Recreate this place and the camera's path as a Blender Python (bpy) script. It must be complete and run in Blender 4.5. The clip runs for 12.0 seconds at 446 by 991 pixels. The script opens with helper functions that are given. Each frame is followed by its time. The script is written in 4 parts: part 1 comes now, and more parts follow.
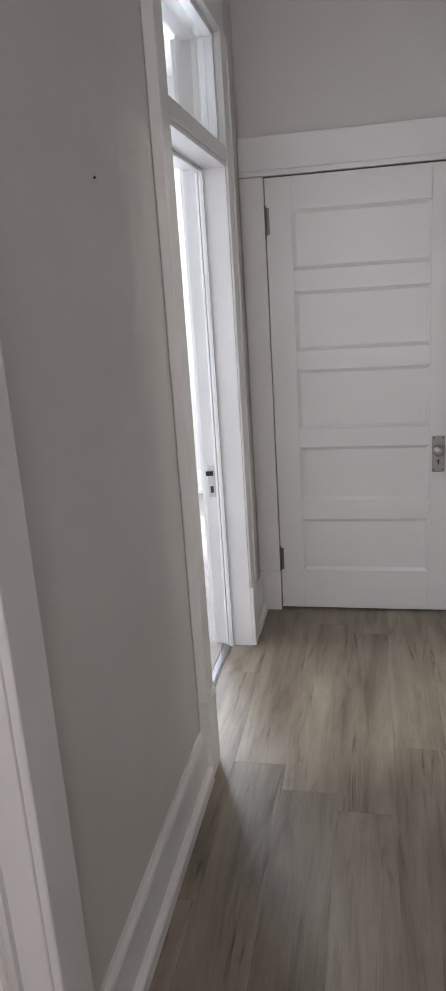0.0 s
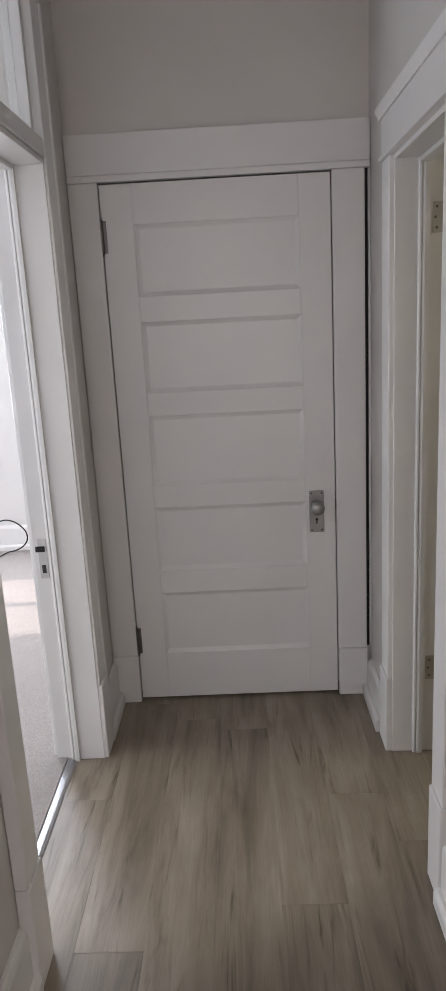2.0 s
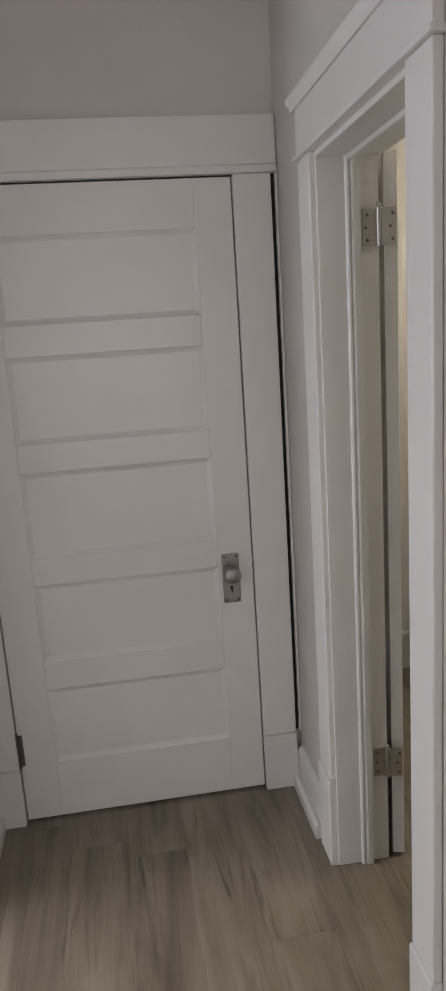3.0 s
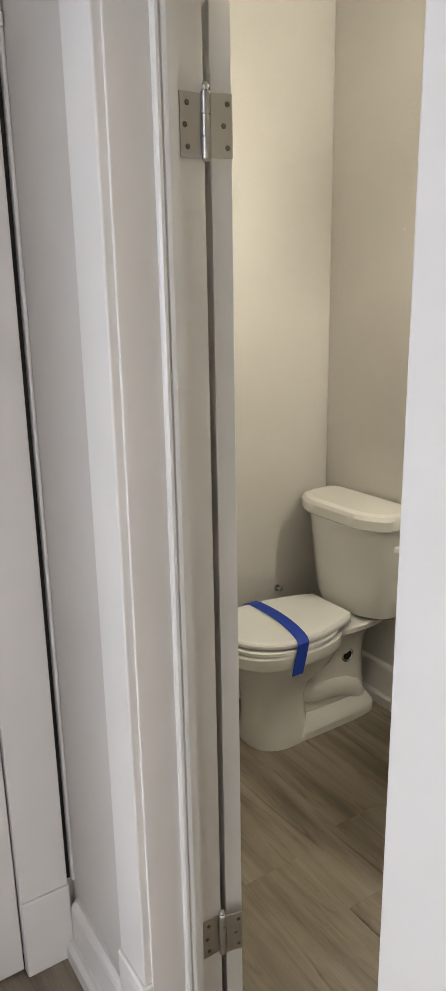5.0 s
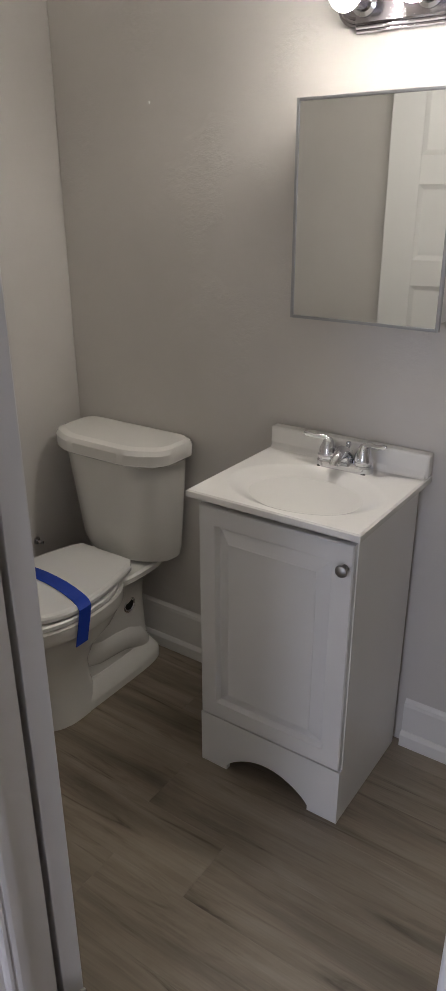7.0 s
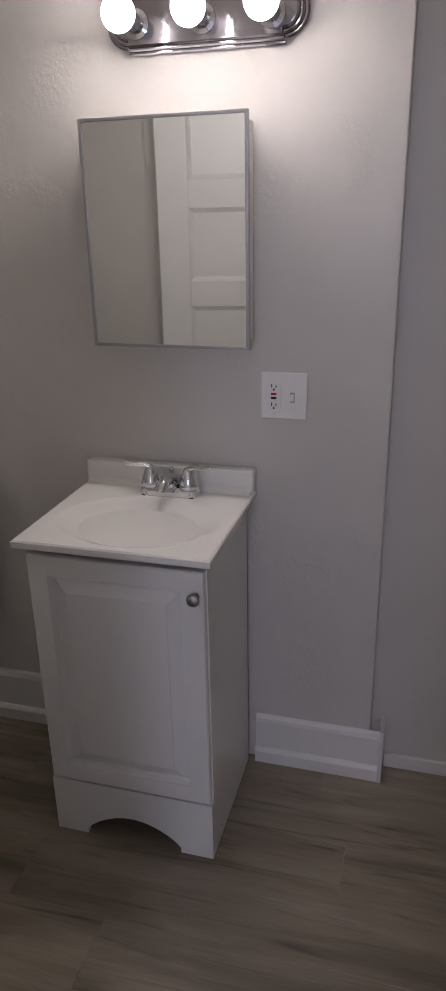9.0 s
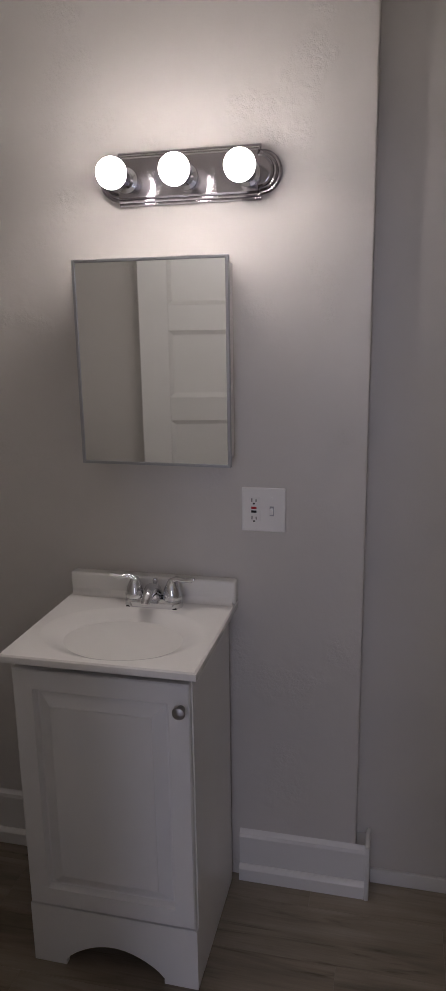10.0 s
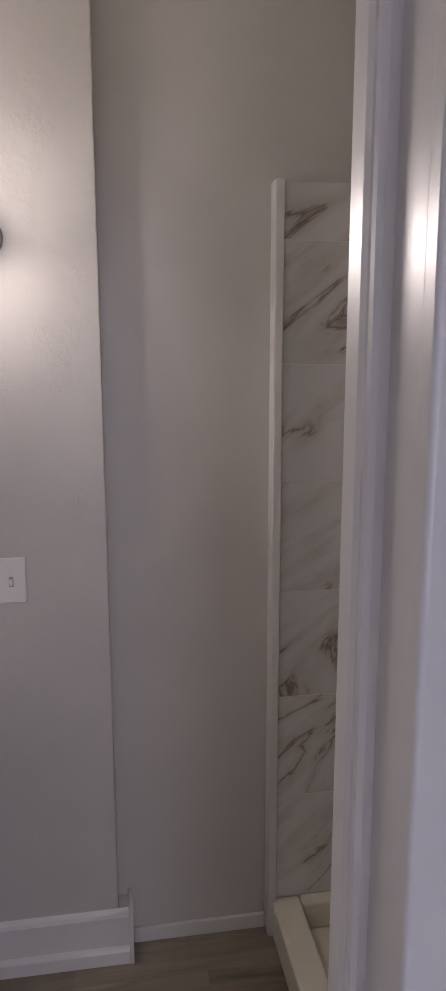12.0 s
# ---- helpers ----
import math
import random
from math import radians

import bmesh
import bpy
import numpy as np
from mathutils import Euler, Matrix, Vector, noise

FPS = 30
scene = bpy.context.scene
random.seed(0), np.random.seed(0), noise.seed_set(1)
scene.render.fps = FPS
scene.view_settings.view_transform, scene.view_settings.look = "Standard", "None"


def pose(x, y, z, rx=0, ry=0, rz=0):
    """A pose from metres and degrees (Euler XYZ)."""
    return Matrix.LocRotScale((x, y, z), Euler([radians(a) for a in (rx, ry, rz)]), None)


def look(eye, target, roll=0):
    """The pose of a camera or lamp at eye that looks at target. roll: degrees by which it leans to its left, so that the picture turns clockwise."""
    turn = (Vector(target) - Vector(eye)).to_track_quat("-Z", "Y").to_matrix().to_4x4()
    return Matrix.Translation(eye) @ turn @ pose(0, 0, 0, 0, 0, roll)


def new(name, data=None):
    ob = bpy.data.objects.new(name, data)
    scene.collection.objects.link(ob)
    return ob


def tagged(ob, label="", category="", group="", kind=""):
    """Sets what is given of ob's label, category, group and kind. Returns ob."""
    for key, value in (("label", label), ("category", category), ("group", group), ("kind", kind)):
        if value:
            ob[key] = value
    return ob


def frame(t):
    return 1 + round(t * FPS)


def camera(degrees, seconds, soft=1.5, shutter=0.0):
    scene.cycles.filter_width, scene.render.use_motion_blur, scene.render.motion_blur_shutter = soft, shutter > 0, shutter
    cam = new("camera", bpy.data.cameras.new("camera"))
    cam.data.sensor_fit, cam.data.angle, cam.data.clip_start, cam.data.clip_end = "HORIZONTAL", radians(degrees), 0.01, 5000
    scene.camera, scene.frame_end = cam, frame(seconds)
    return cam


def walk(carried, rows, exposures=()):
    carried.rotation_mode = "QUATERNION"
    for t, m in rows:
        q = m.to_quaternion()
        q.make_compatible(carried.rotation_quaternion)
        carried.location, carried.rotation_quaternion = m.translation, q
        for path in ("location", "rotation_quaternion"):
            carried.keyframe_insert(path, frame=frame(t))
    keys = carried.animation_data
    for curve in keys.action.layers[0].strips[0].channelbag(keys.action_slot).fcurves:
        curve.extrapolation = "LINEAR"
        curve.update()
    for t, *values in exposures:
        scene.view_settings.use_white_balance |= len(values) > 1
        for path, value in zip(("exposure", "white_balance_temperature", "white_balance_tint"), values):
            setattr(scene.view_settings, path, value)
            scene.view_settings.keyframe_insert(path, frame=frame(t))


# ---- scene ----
cam = camera(34.0, 12.0)
PATH = [
    (0, (0.0, 0.182, 1.587), (-0.406, 2.063, 1.044), -3.8),
    (0.5, (-0.01, 0.236, 1.571), (-0.263, 2.147, 1.038), -3.2),
    (1, (-0.027, 0.352, 1.576), (-0.171, 2.276, 1.047), -3.5),
    (1.5, (-0.011, 0.558, 1.579), (-0.1, 2.495, 1.09), -3.6),
    (2, (0.008, 0.806, 1.576), (-0.05, 2.745, 1.09), -3.1),
    (2.5, (-0.028, 1.065, 1.588), (0.076, 3.007, 1.124), -2.9),
    (2.7, (-0.043, 1.164, 1.585), (0.133, 3.107, 1.143), -3.4),
    (4.3, (0.048, 1.907, 1.611), (0.768, 3.717, 1.158), -1.4),
    (4.5, (0.046, 1.987, 1.603), (0.876, 3.743, 1.129), -1.1),
    (5, (0.025, 2.136, 1.573), (1.068, 3.761, 1.051), -1.0),
    (5.5, (0.04, 2.215, 1.575), (1.204, 3.715, 0.946), -1.3),
    (6, (0.101, 2.328, 1.569), (1.37, 3.704, 0.865), -1.6),
    (6.5, (0.153, 2.424, 1.56), (1.54, 3.659, 0.817), -0.9),
    (7, (0.183, 2.508, 1.557), (1.7, 3.561, 0.789), -0.2),
    (7.5, (0.211, 2.571, 1.545), (1.837, 3.457, 0.788), -0.4),
    (7.7, (0.218, 2.578, 1.538), (1.859, 3.411, 0.756), -0.5),
    (9.3, (0.174, 2.678, 1.56), (2.005, 3.128, 0.893), -0.8),
    (9.5, (0.159, 2.68, 1.569), (2.012, 3.121, 0.959), -0.8),
    (10, (0.133, 2.677, 1.602), (2.027, 3.128, 1.145), -0.9),
    (10.5, (0.111, 2.67, 1.641), (2.035, 3.085, 1.285), -0.5),
    (11, (0.131, 2.679, 1.666), (2.082, 2.96, 1.325), -1.3),
    (11.5, (0.132, 2.691, 1.676), (2.099, 2.676, 1.315), -0.6),
    (12, (0.133, 2.732, 1.672), (2.075, 2.423, 1.306), -0.1),
]
EXPOSURES = [(0, 0.17, 6450, 18), (1, 0.04, 6500, 19), (2, -0.22, 6750, 20), (2.5, -0.22, 6950, 21), (4.5, 0.33, 6900, 18), (5.5, 0.65, 6750, 18), (6, 0.52, 6550, 19), (6.5, -0.04, 6400, 22), (7.5, -0.47, 6100, 29), (9.5, -0.98, 6100, 34), (10.5, -1.3, 6250, 34), (11, -1.33, 6250, 34), (11.5, -1.15, 6300, 37), (12, -0.75, 6300, 36)]
# one path glides from the hall into the bathroom's doorway
walk(cam, [(t, look(eye, target, roll)) for t, eye, target, roll in PATH], EXPOSURES)

# ---- world, sun, large lights ----
world = bpy.data.worlds.new("sky")
scene.world = world
world.use_nodes = True
wn = world.node_tree.nodes
sky = wn.new("ShaderNodeTexSky")
sky.sky_type, sky.sun_disc = "NISHITA", False
sky.sun_elevation, sky.sun_rotation = radians(38), radians(270)
wn["Background"].inputs["Strength"].default_value = 0.12
world.node_tree.links.new(sky.outputs[0], wn["Background"].inputs["Color"])

sun = new("sun", bpy.data.lights.new("sun", "SUN"))
sun.data.energy, sun.data.angle, sun.data.color = 5.0, radians(0.5), (1.0, 0.95, 0.88)
sun.matrix_world = look((-10, 4.9, 7.8), (0, 4.72, 0))


YWIN = 5.76                     # the inner face of the far bedroom wall


def window_light(name, eye, target, w, h, power, color):
    ob = new(name, bpy.data.lights.new(name, "AREA"))
    ob.data.shape, ob.data.size, ob.data.size_y = "RECTANGLE", w, h
    ob.data.energy, ob.data.color = power, color
    ob.matrix_world = look(eye, target)
    return ob


window_light("bedroom_window_light", (-3.86, 4.75, 1.6), (0, 4.75, 1.6), 0.88, 1.5, 34, (0.82, 0.91, 1.0))
# added bluish fill aimed through both doorways at the bathroom's recessed wall
window_light("bedroom_side_fill_light", (-3.86, 2.6, 1.6), (0, 2.6, 1.6), 0.88, 1.5, 43, (0.76, 0.88, 1.0))
window_light("bedroom_far_window_light", (-2.25, YWIN + 0.03, 1.6), (-2.25, 0, 1.6), 0.84, 1.5, 125, (0.76, 0.88, 1.0))
# added fill from the unseen end of the hall; no known window there
window_light("hall_fill_light", (-0.03, -2.17, 1.65), (-0.03, 3, 1.4), 0.78, 1.4, 23, (1.0, 0.97, 0.96))


# ---- materials ----
def material(name):
    m = bpy.data.materials.new(name)
    m.use_nodes = True
    return m, m.node_tree.nodes, m.node_tree.links, m.node_tree.nodes["Principled BSDF"]


def ramp(nodes, stops):
    r = nodes.new("ShaderNodeValToRGB")
    while len(r.color_ramp.elements) < len(stops):
        r.color_ramp.elements.new(0.5)
    for e, (p, c) in zip(r.color_ramp.elements, stops):
        e.position, e.color = p, (*c, 1)
    return r


def noise_tex(nodes, links, scale, detail=4, coord=None, rough=0.55):
    n = nodes.new("ShaderNodeTexNoise")
    n.inputs["Scale"].default_value, n.inputs["Detail"].default_value = scale, detail
    n.inputs["Roughness"].default_value = rough
    if coord is not None:
        links.new(coord, n.inputs["Vector"])
    return n


def paint(name, color, rough=0.5, bumps=((220, 0.0004), (14, 0.0012)), vary=0.05, spec=0.5):
    """Painted surface: two scales of relief and a slight unevenness of tone."""
    m, n, l, b = material(name)
    geo = n.new("ShaderNodeNewGeometry")
    big = noise_tex(n, l, 2.3, 5, geo.outputs["Position"])
    c0 = tuple(c * (1 - vary) for c in color)
    c1 = tuple(min(1, c * (1 + vary)) for c in color)
    r = ramp(n, [(0.3, c0), (0.7, c1)])
    l.new(big.outputs["Fac"], r.inputs["Fac"])
    l.new(r.outputs["Color"], b.inputs["Base Color"])
    rr = n.new("ShaderNodeMapRange")
    rr.inputs["To Min"].default_value, rr.inputs["To Max"].default_value = rough - 0.08, rough + 0.08
    mid = noise_tex(n, l, 18, 4, geo.outputs["Position"])
    l.new(mid.outputs["Fac"], rr.inputs["Value"])
    l.new(rr.outputs["Result"], b.inputs["Roughness"])
    b.inputs["Specular IOR Level"].default_value = spec
    last = None
    for scale, dist in bumps:
        t = noise_tex(n, l, scale, 3, geo.outputs["Position"])
        bp = n.new("ShaderNodeBump")
        bp.inputs["Distance"].default_value = dist
        bp.inputs["Strength"].default_value = 0.6
        l.new(t.outputs["Fac"], bp.inputs["Height"])
        if last is not None:
            l.new(last.outputs["Normal"], bp.inputs["Normal"])
        last = bp
    if last is not None:
        l.new(last.outputs["Normal"], b.inputs["Normal"])
    return m


def patched_wall(name, color):
    """Satin wall paint over patched plaster: smooth, with crackled rough islands."""
    m = paint(name, color, 0.42, ((160, 0.0004), (9, 0.003)), 0.04)
    n, l, b = m.node_tree.nodes, m.node_tree.links, m.node_tree.nodes["Principled BSDF"]
    geo = n.new("ShaderNodeNewGeometry")
    mask = noise_tex(n, l, 3.6, 3, geo.outputs["Position"])
    r = ramp(n, [(0.53, (0, 0, 0)), (0.63, (1, 1, 1))])
    l.new(mask.outputs["Fac"], r.inputs["Fac"])
    crack = noise_tex(n, l, 75, 3, geo.outputs["Position"], 0.7)
    mul = n.new("ShaderNodeMath")
    mul.operation = "MULTIPLY"
    l.new(r.outputs["Color"], mul.inputs[0])
    l.new(crack.outputs["Fac"], mul.inputs[1])
    bp = n.new("ShaderNodeBump")
    bp.inputs["Distance"].default_value, bp.inputs["Strength"].default_value = 0.006, 0.55
    l.new(mul.outputs[0], bp.inputs["Height"])
    old = b.inputs["Normal"].links[0].from_socket
    l.new(old, bp.inputs["Normal"])
    l.new(bp.outputs["Normal"], b.inputs["Normal"])
    return m


def simple(name, color, rough, metal=0.0, coat=0.0):
    m, n, l, b = material(name)
    b.inputs["Base Color"].default_value = (*color, 1)
    b.inputs["Metallic"].default_value = metal
    b.inputs["Coat Weight"].default_value = coat
    geo = n.new("ShaderNodeNewGeometry")
    t = noise_tex(n, l, 60, 4, geo.outputs["Position"])
    rr = n.new("ShaderNodeMapRange")
    rr.inputs["To Min"].default_value, rr.inputs["To Max"].default_value = max(0.02, rough * 0.8), rough * 1.2
    l.new(t.outputs["Fac"], rr.inputs["Value"])
    l.new(rr.outputs["Result"], b.inputs["Roughness"])
    return m


def vinyl_plank():
    """Grey-brown oak-look vinyl with long grain, cathedral streaks and darker knots."""
    m, n, l, b = material("grey_oak_vinyl")
    tc, oi = n.new("ShaderNodeTexCoord"), n.new("ShaderNodeObjectInfo")
    off = n.new("ShaderNodeVectorMath")
    off.operation = "MULTIPLY_ADD"
    comb = n.new("ShaderNodeCombineXYZ")
    for i in range(3):
        l.new(oi.outputs["Random"], comb.inputs[i])
    off.inputs[1].default_value = (37, 53, 71)
    l.new(comb.outputs[0], off.inputs[0])
    l.new(tc.outputs["Object"], off.inputs[2])

    def stretched(sx, sy, scale, detail, dist=0.0):
        mp = n.new("ShaderNodeMapping")
        mp.inputs["Scale"].default_value = (sx, sy, 1)
        l.new(off.outputs[0], mp.inputs["Vector"])
        t = noise_tex(n, l, scale, detail, mp.outputs[0], 0.6)
        t.inputs["Distortion"].default_value = dist
        return t
    broad = stretched(5.0, 0.55, 2.2, 5, 0.5)
    streak = stretched(8.0, 0.60, 2.6, 7, 1.8)
    cloud = stretched(2.2, 1.1, 2.6, 4, 0.6)
    fine = stretched(70.0, 1.3, 4.0, 6)
    base = ramp(n, [(0.28, (0.140, 0.112, 0.082)), (0.50, (0.262, 0.218, 0.166)), (0.72, (0.345, 0.298, 0.236))])
    l.new(broad.outputs["Fac"], base.inputs["Fac"])
    dark = ramp(n, [(0.30, (0.42, 0.38, 0.34)), (0.36, (0.78, 0.76, 0.73)), (0.46, (1, 1, 1))])
    l.new(streak.outputs["Fac"], dark.inputs["Fac"])
    fr = ramp(n, [(0.3, (0.91, 0.905, 0.90)), (0.65, (1.05, 1.05, 1.05))])
    l.new(fine.outputs["Fac"], fr.inputs["Fac"])
    cl = ramp(n, [(0.35, (0.86, 0.85, 0.83)), (0.65, (1.06, 1.06, 1.07))])
    l.new(cloud.outputs["Fac"], cl.inputs["Fac"])
    tone = n.new("ShaderNodeMapRange")
    tone.inputs["To Min"].default_value, tone.inputs["To Max"].default_value = 0.93, 1.06
    l.new(oi.outputs["Random"], tone.inputs["Value"])

    def mult(a, c):
        mx = n.new("ShaderNodeVectorMath")
        mx.operation = "MULTIPLY"
        l.new(a, mx.inputs[0])
        l.new(c, mx.inputs[1])
        return mx.outputs[0]
    col = mult(mult(mult(mult(base.outputs["Color"], cl.outputs["Color"]), dark.outputs["Color"]), fr.outputs["Color"]), tone.outputs["Result"])
    l.new(col, b.inputs["Base Color"])
    rr = n.new("ShaderNodeMapRange")
    rr.inputs["To Min"].default_value, rr.inputs["To Max"].default_value = 0.28, 0.46
    l.new(fine.outputs["Fac"], rr.inputs["Value"])
    l.new(rr.outputs["Result"], b.inputs["Roughness"])
    bp = n.new("ShaderNodeBump")
    bp.inputs["Distance"].default_value, bp.inputs["Strength"].default_value = 0.0006, 0.6
    l.new(fine.outputs["Fac"], bp.inputs["Height"])
    l.new(bp.outputs["Normal"], b.inputs["Normal"])
    return m


def marble_tile():
    """Glazed white tile with diagonal brown-grey veins, each tile its own."""
    m, n, l, b = material("marble_look_tile")
    tc, oi = n.new("ShaderNodeTexCoord"), n.new("ShaderNodeObjectInfo")
    comb = n.new("ShaderNodeCombineXYZ")
    for i in range(3):
        l.new(oi.outputs["Random"], comb.inputs[i])
    off = n.new("ShaderNodeVectorMath")
    off.operation = "MULTIPLY_ADD"
    off.inputs[1].default_value = (11, 17, 23)
    l.new(comb.outputs[0], off.inputs[0])
    l.new(tc.outputs["Object"], off.inputs[2])
    mp = n.new("ShaderNodeMapping")
    mp.inputs["Rotation"].default_value = (radians(38), 0, 0)
    l.new(off.outputs[0], mp.inputs["Vector"])
    mp2 = n.new("ShaderNodeMapping")
    mp2.inputs["Scale"].default_value = (1, 0.7, 2.6)
    l.new(mp.outputs[0], mp2.inputs["Vector"])
    t = noise_tex(n, l, 1.5, 8, mp2.outputs[0], 0.58)
    t.inputs["Distortion"].default_value = 0.9
    sub = n.new("ShaderNodeMath")
    sub.operation = "SUBTRACT"
    sub.inputs[1].default_value = 0.5
    ab = n.new("ShaderNodeMath")
    ab.operation = "ABSOLUTE"
    l.new(t.outputs["Fac"], sub.inputs[0])
    l.new(sub.outputs[0], ab.inputs[0])
    fade = noise_tex(n, l, 3.4, 4, off.outputs[0])
    fr = n.new("ShaderNodeMapRange")
    fr.inputs["From Min"].default_value, fr.inputs["From Max"].default_value = 0.48, 0.66
    fr.inputs["To Max"].default_value = 0.05
    l.new(fade.outputs["Fac"], fr.inputs["Value"])
    add = n.new("ShaderNodeMath")
    l.new(ab.outputs[0], add.inputs[0])
    l.new(fr.outputs["Result"], add.inputs[1])
    r = ramp(n, [(0.0, (0.28, 0.21, 0.17)), (0.006, (0.46, 0.40, 0.36)), (0.018, (0.62, 0.60, 0.57)), (0.09, (0.74, 0.73, 0.715))])
    l.new(add.outputs[0], r.inputs["Fac"])
    l.new(r.outputs["Color"], b.inputs["Base Color"])
    b.inputs["Roughness"].default_value = 0.14
    return m


def carpet_mat():
    m, n, l, b = material("beige_carpet")
    geo = n.new("ShaderNodeNewGeometry")
    t = noise_tex(n, l, 240, 3, geo.outputs["Position"], 0.7)
    t2 = noise_tex(n, l, 9, 4, geo.outputs["Position"])
    r = ramp(n, [(0.3, (0.27, 0.24, 0.22)), (0.7, (0.50, 0.46, 0.43))])
    l.new(t.outputs["Fac"], r.inputs["Fac"])
    l.new(r.outputs["Color"], b.inputs["Base Color"])
    b.inputs["Roughness"].default_value = 0.95
    add = n.new("ShaderNodeMath")
    l.new(t.outputs["Fac"], add.inputs[0])
    l.new(t2.outputs["Fac"], add.inputs[1])
    bp = n.new("ShaderNodeBump")
    bp.inputs["Distance"].default_value = 0.008
    l.new(add.outputs[0], bp.inputs["Height"])
    l.new(bp.outputs["Normal"], b.inputs["Normal"])
    return m


def glass_mat():
    m, n, l, b = material("window_glass")
    b.inputs["Base Color"].default_value = (0.95, 0.97, 0.96, 1)
    b.inputs["Transmission Weight"].default_value = 1.0
    b.inputs["Roughness"].default_value = 0.02
    b.inputs["IOR"].default_value = 1.45
    return m


def glow(name, color, strength):
    m, n, l, b = material(name)
    b.inputs["Base Color"].default_value = (0.9, 0.9, 0.88, 1)
    b.inputs["Emission Color"].default_value = (*color, 1)
    b.inputs["Emission Strength"].default_value = strength
    return m


WALL = paint("greige_wall_paint", (0.615, 0.59, 0.56), 0.45, ((170, 0.0005), (9, 0.003)), 0.04)
PATCHED = patched_wall("greige_patched_wall_paint", (0.615, 0.59, 0.56))
BEDWALL = paint("pale_bedroom_wall_paint", (0.66, 0.65, 0.63), 0.6)
CEIL = paint("white_ceiling_paint", (0.78, 0.77, 0.75), 0.8)
TRIM = paint("white_gloss_trim_paint", (0.74, 0.73, 0.71), 0.34, ((55, 0.0005), (8, 0.0015)), 0.025)
DOORP = paint("white_door_paint", (0.72, 0.71, 0.69), 0.36, ((70, 0.0004), (7, 0.0012)), 0.025)
VANITY = paint("white_thermofoil", (0.74, 0.735, 0.72), 0.32, ((90, 0.0001),), 0.015)
CULTURED = paint("cultured_marble_white", (0.82, 0.81, 0.78), 0.16, ((5, 0.0004),), 0.015)
CHINA = paint("vitreous_china", (0.80, 0.79, 0.75), 0.08, ((4, 0.0005),), 0.01)
SEATP = paint("white_seat_plastic", (0.80, 0.80, 0.78), 0.22, ((40, 0.0001),), 0.01)
PANP = paint("shower_pan_acrylic", (0.76, 0.72, 0.60), 0.25, ((40, 0.0001),), 0.02)
NICKEL = simple("brushed_nickel", (0.50, 0.49, 0.47), 0.30, 1.0)
OLDNICKEL = simple("aged_nickel", (0.36, 0.35, 0.34), 0.42, 1.0)
CHROME = simple("polished_chrome", (0.72, 0.73, 0.75), 0.07, 1.0)
DARKCHROME = simple("light_bar_chrome", (0.42, 0.40, 0.43), 0.14, 1.0)
FRAMEMETAL = simple("satin_frame_metal", (0.42, 0.43, 0.45), 0.32, 0.9)
MIRROR = simple("mirror_silver", (0.86, 0.88, 0.87), 0.02, 1.0)
TARNISH = simple("tarnished_nickel", (0.17, 0.16, 0.15), 0.4, 0.9)
ALU = simple("threshold_aluminium", (0.45, 0.45, 0.45), 0.30, 1.0)
TAPE = simple("blue_masking_tape", (0.012, 0.055, 0.42), 0.55)
PLATE = simple("white_plate_plastic", (0.86, 0.85, 0.83), 0.3)
# matte black parts; on holes and slots it paints their inner shade
BLACK = simple("black_and_hole_shade", (0.012, 0.011, 0.010), 0.7)
RED = simple("red_button_plastic", (0.42, 0.02, 0.02), 0.4)
DARKMETAL = simple("dark_iron", (0.05, 0.048, 0.045), 0.45, 0.8)
SUBFLOOR = simple("dark_joint", (0.05, 0.042, 0.036), 0.8)
GROUT = paint("pale_grout", (0.78, 0.76, 0.73), 0.8)
VINYL, MARBLE, CARPET, GLASS = vinyl_plank(), marble_tile(), carpet_mat(), glass_mat()
BULB = glow("lit_bulb_glass", (0.985, 0.985, 0.80), 235.0)


# ---- mesh helpers ----
def box(bm, x0, x1, y0, y1, z0, z1, bevel=0.0, seg=2):
    """An axis-aligned box, its edges rounded by bevel."""
    made = bmesh.ops.create_cube(bm, size=1.0)["verts"]
    for v in made:
        v.co = Vector(((x0 + x1) / 2 + v.co.x * (x1 - x0), (y0 + y1) / 2 + v.co.y * (y1 - y0), (z0 + z1) / 2 + v.co.z * (z1 - z0)))
    if bevel:
        edges = list({e for v in made for e in v.link_edges})
        bmesh.ops.bevel(bm, geom=edges, offset=bevel, segments=seg, profile=0.5, affect="EDGES")
    return bm


def boxes(*specs):
    bm = bmesh.new()
    for s in specs:
        box(bm, *s)
    return bm


def prism(bm, outline, axis, a, b):
    """A closed outline of 2D points swept from a to b along an axis."""
    def at(p, d):
        return {"x": (d, p[0], p[1]), "y": (p[0], d, p[1]), "z": (p[0], p[1], d)}[axis]
    lo = [bm.verts.new(at(p, a)) for p in outline]
    hi = [bm.verts.new(at(p, b)) for p in outline]
    k = len(outline)
    for i in range(k):
        bm.faces.new((lo[i], lo[(i + 1) % k], hi[(i + 1) % k], hi[i]))
    bm.faces.new(lo[::-1])
    bm.faces.new(hi)
    bmesh.ops.recalc_face_normals(bm, faces=bm.faces[:])
    return bm


def loft(bm, rings, cap0=True, cap1=True):
    """Skin between rings of points that have equal counts."""
    vs = [[bm.verts.new(p) for p in r] for r in rings]
    k = len(vs[0])
    for a, b in zip(vs, vs[1:]):
        for i in range(k):
            bm.faces.new((a[i], a[(i + 1) % k], b[(i + 1) % k], b[i]))
    if cap0:
        bm.faces.new(vs[0][::-1])
    if cap1:
        bm.faces.new(vs[-1])
    bmesh.ops.recalc_face_normals(bm, faces=bm.faces[:])
    return bm


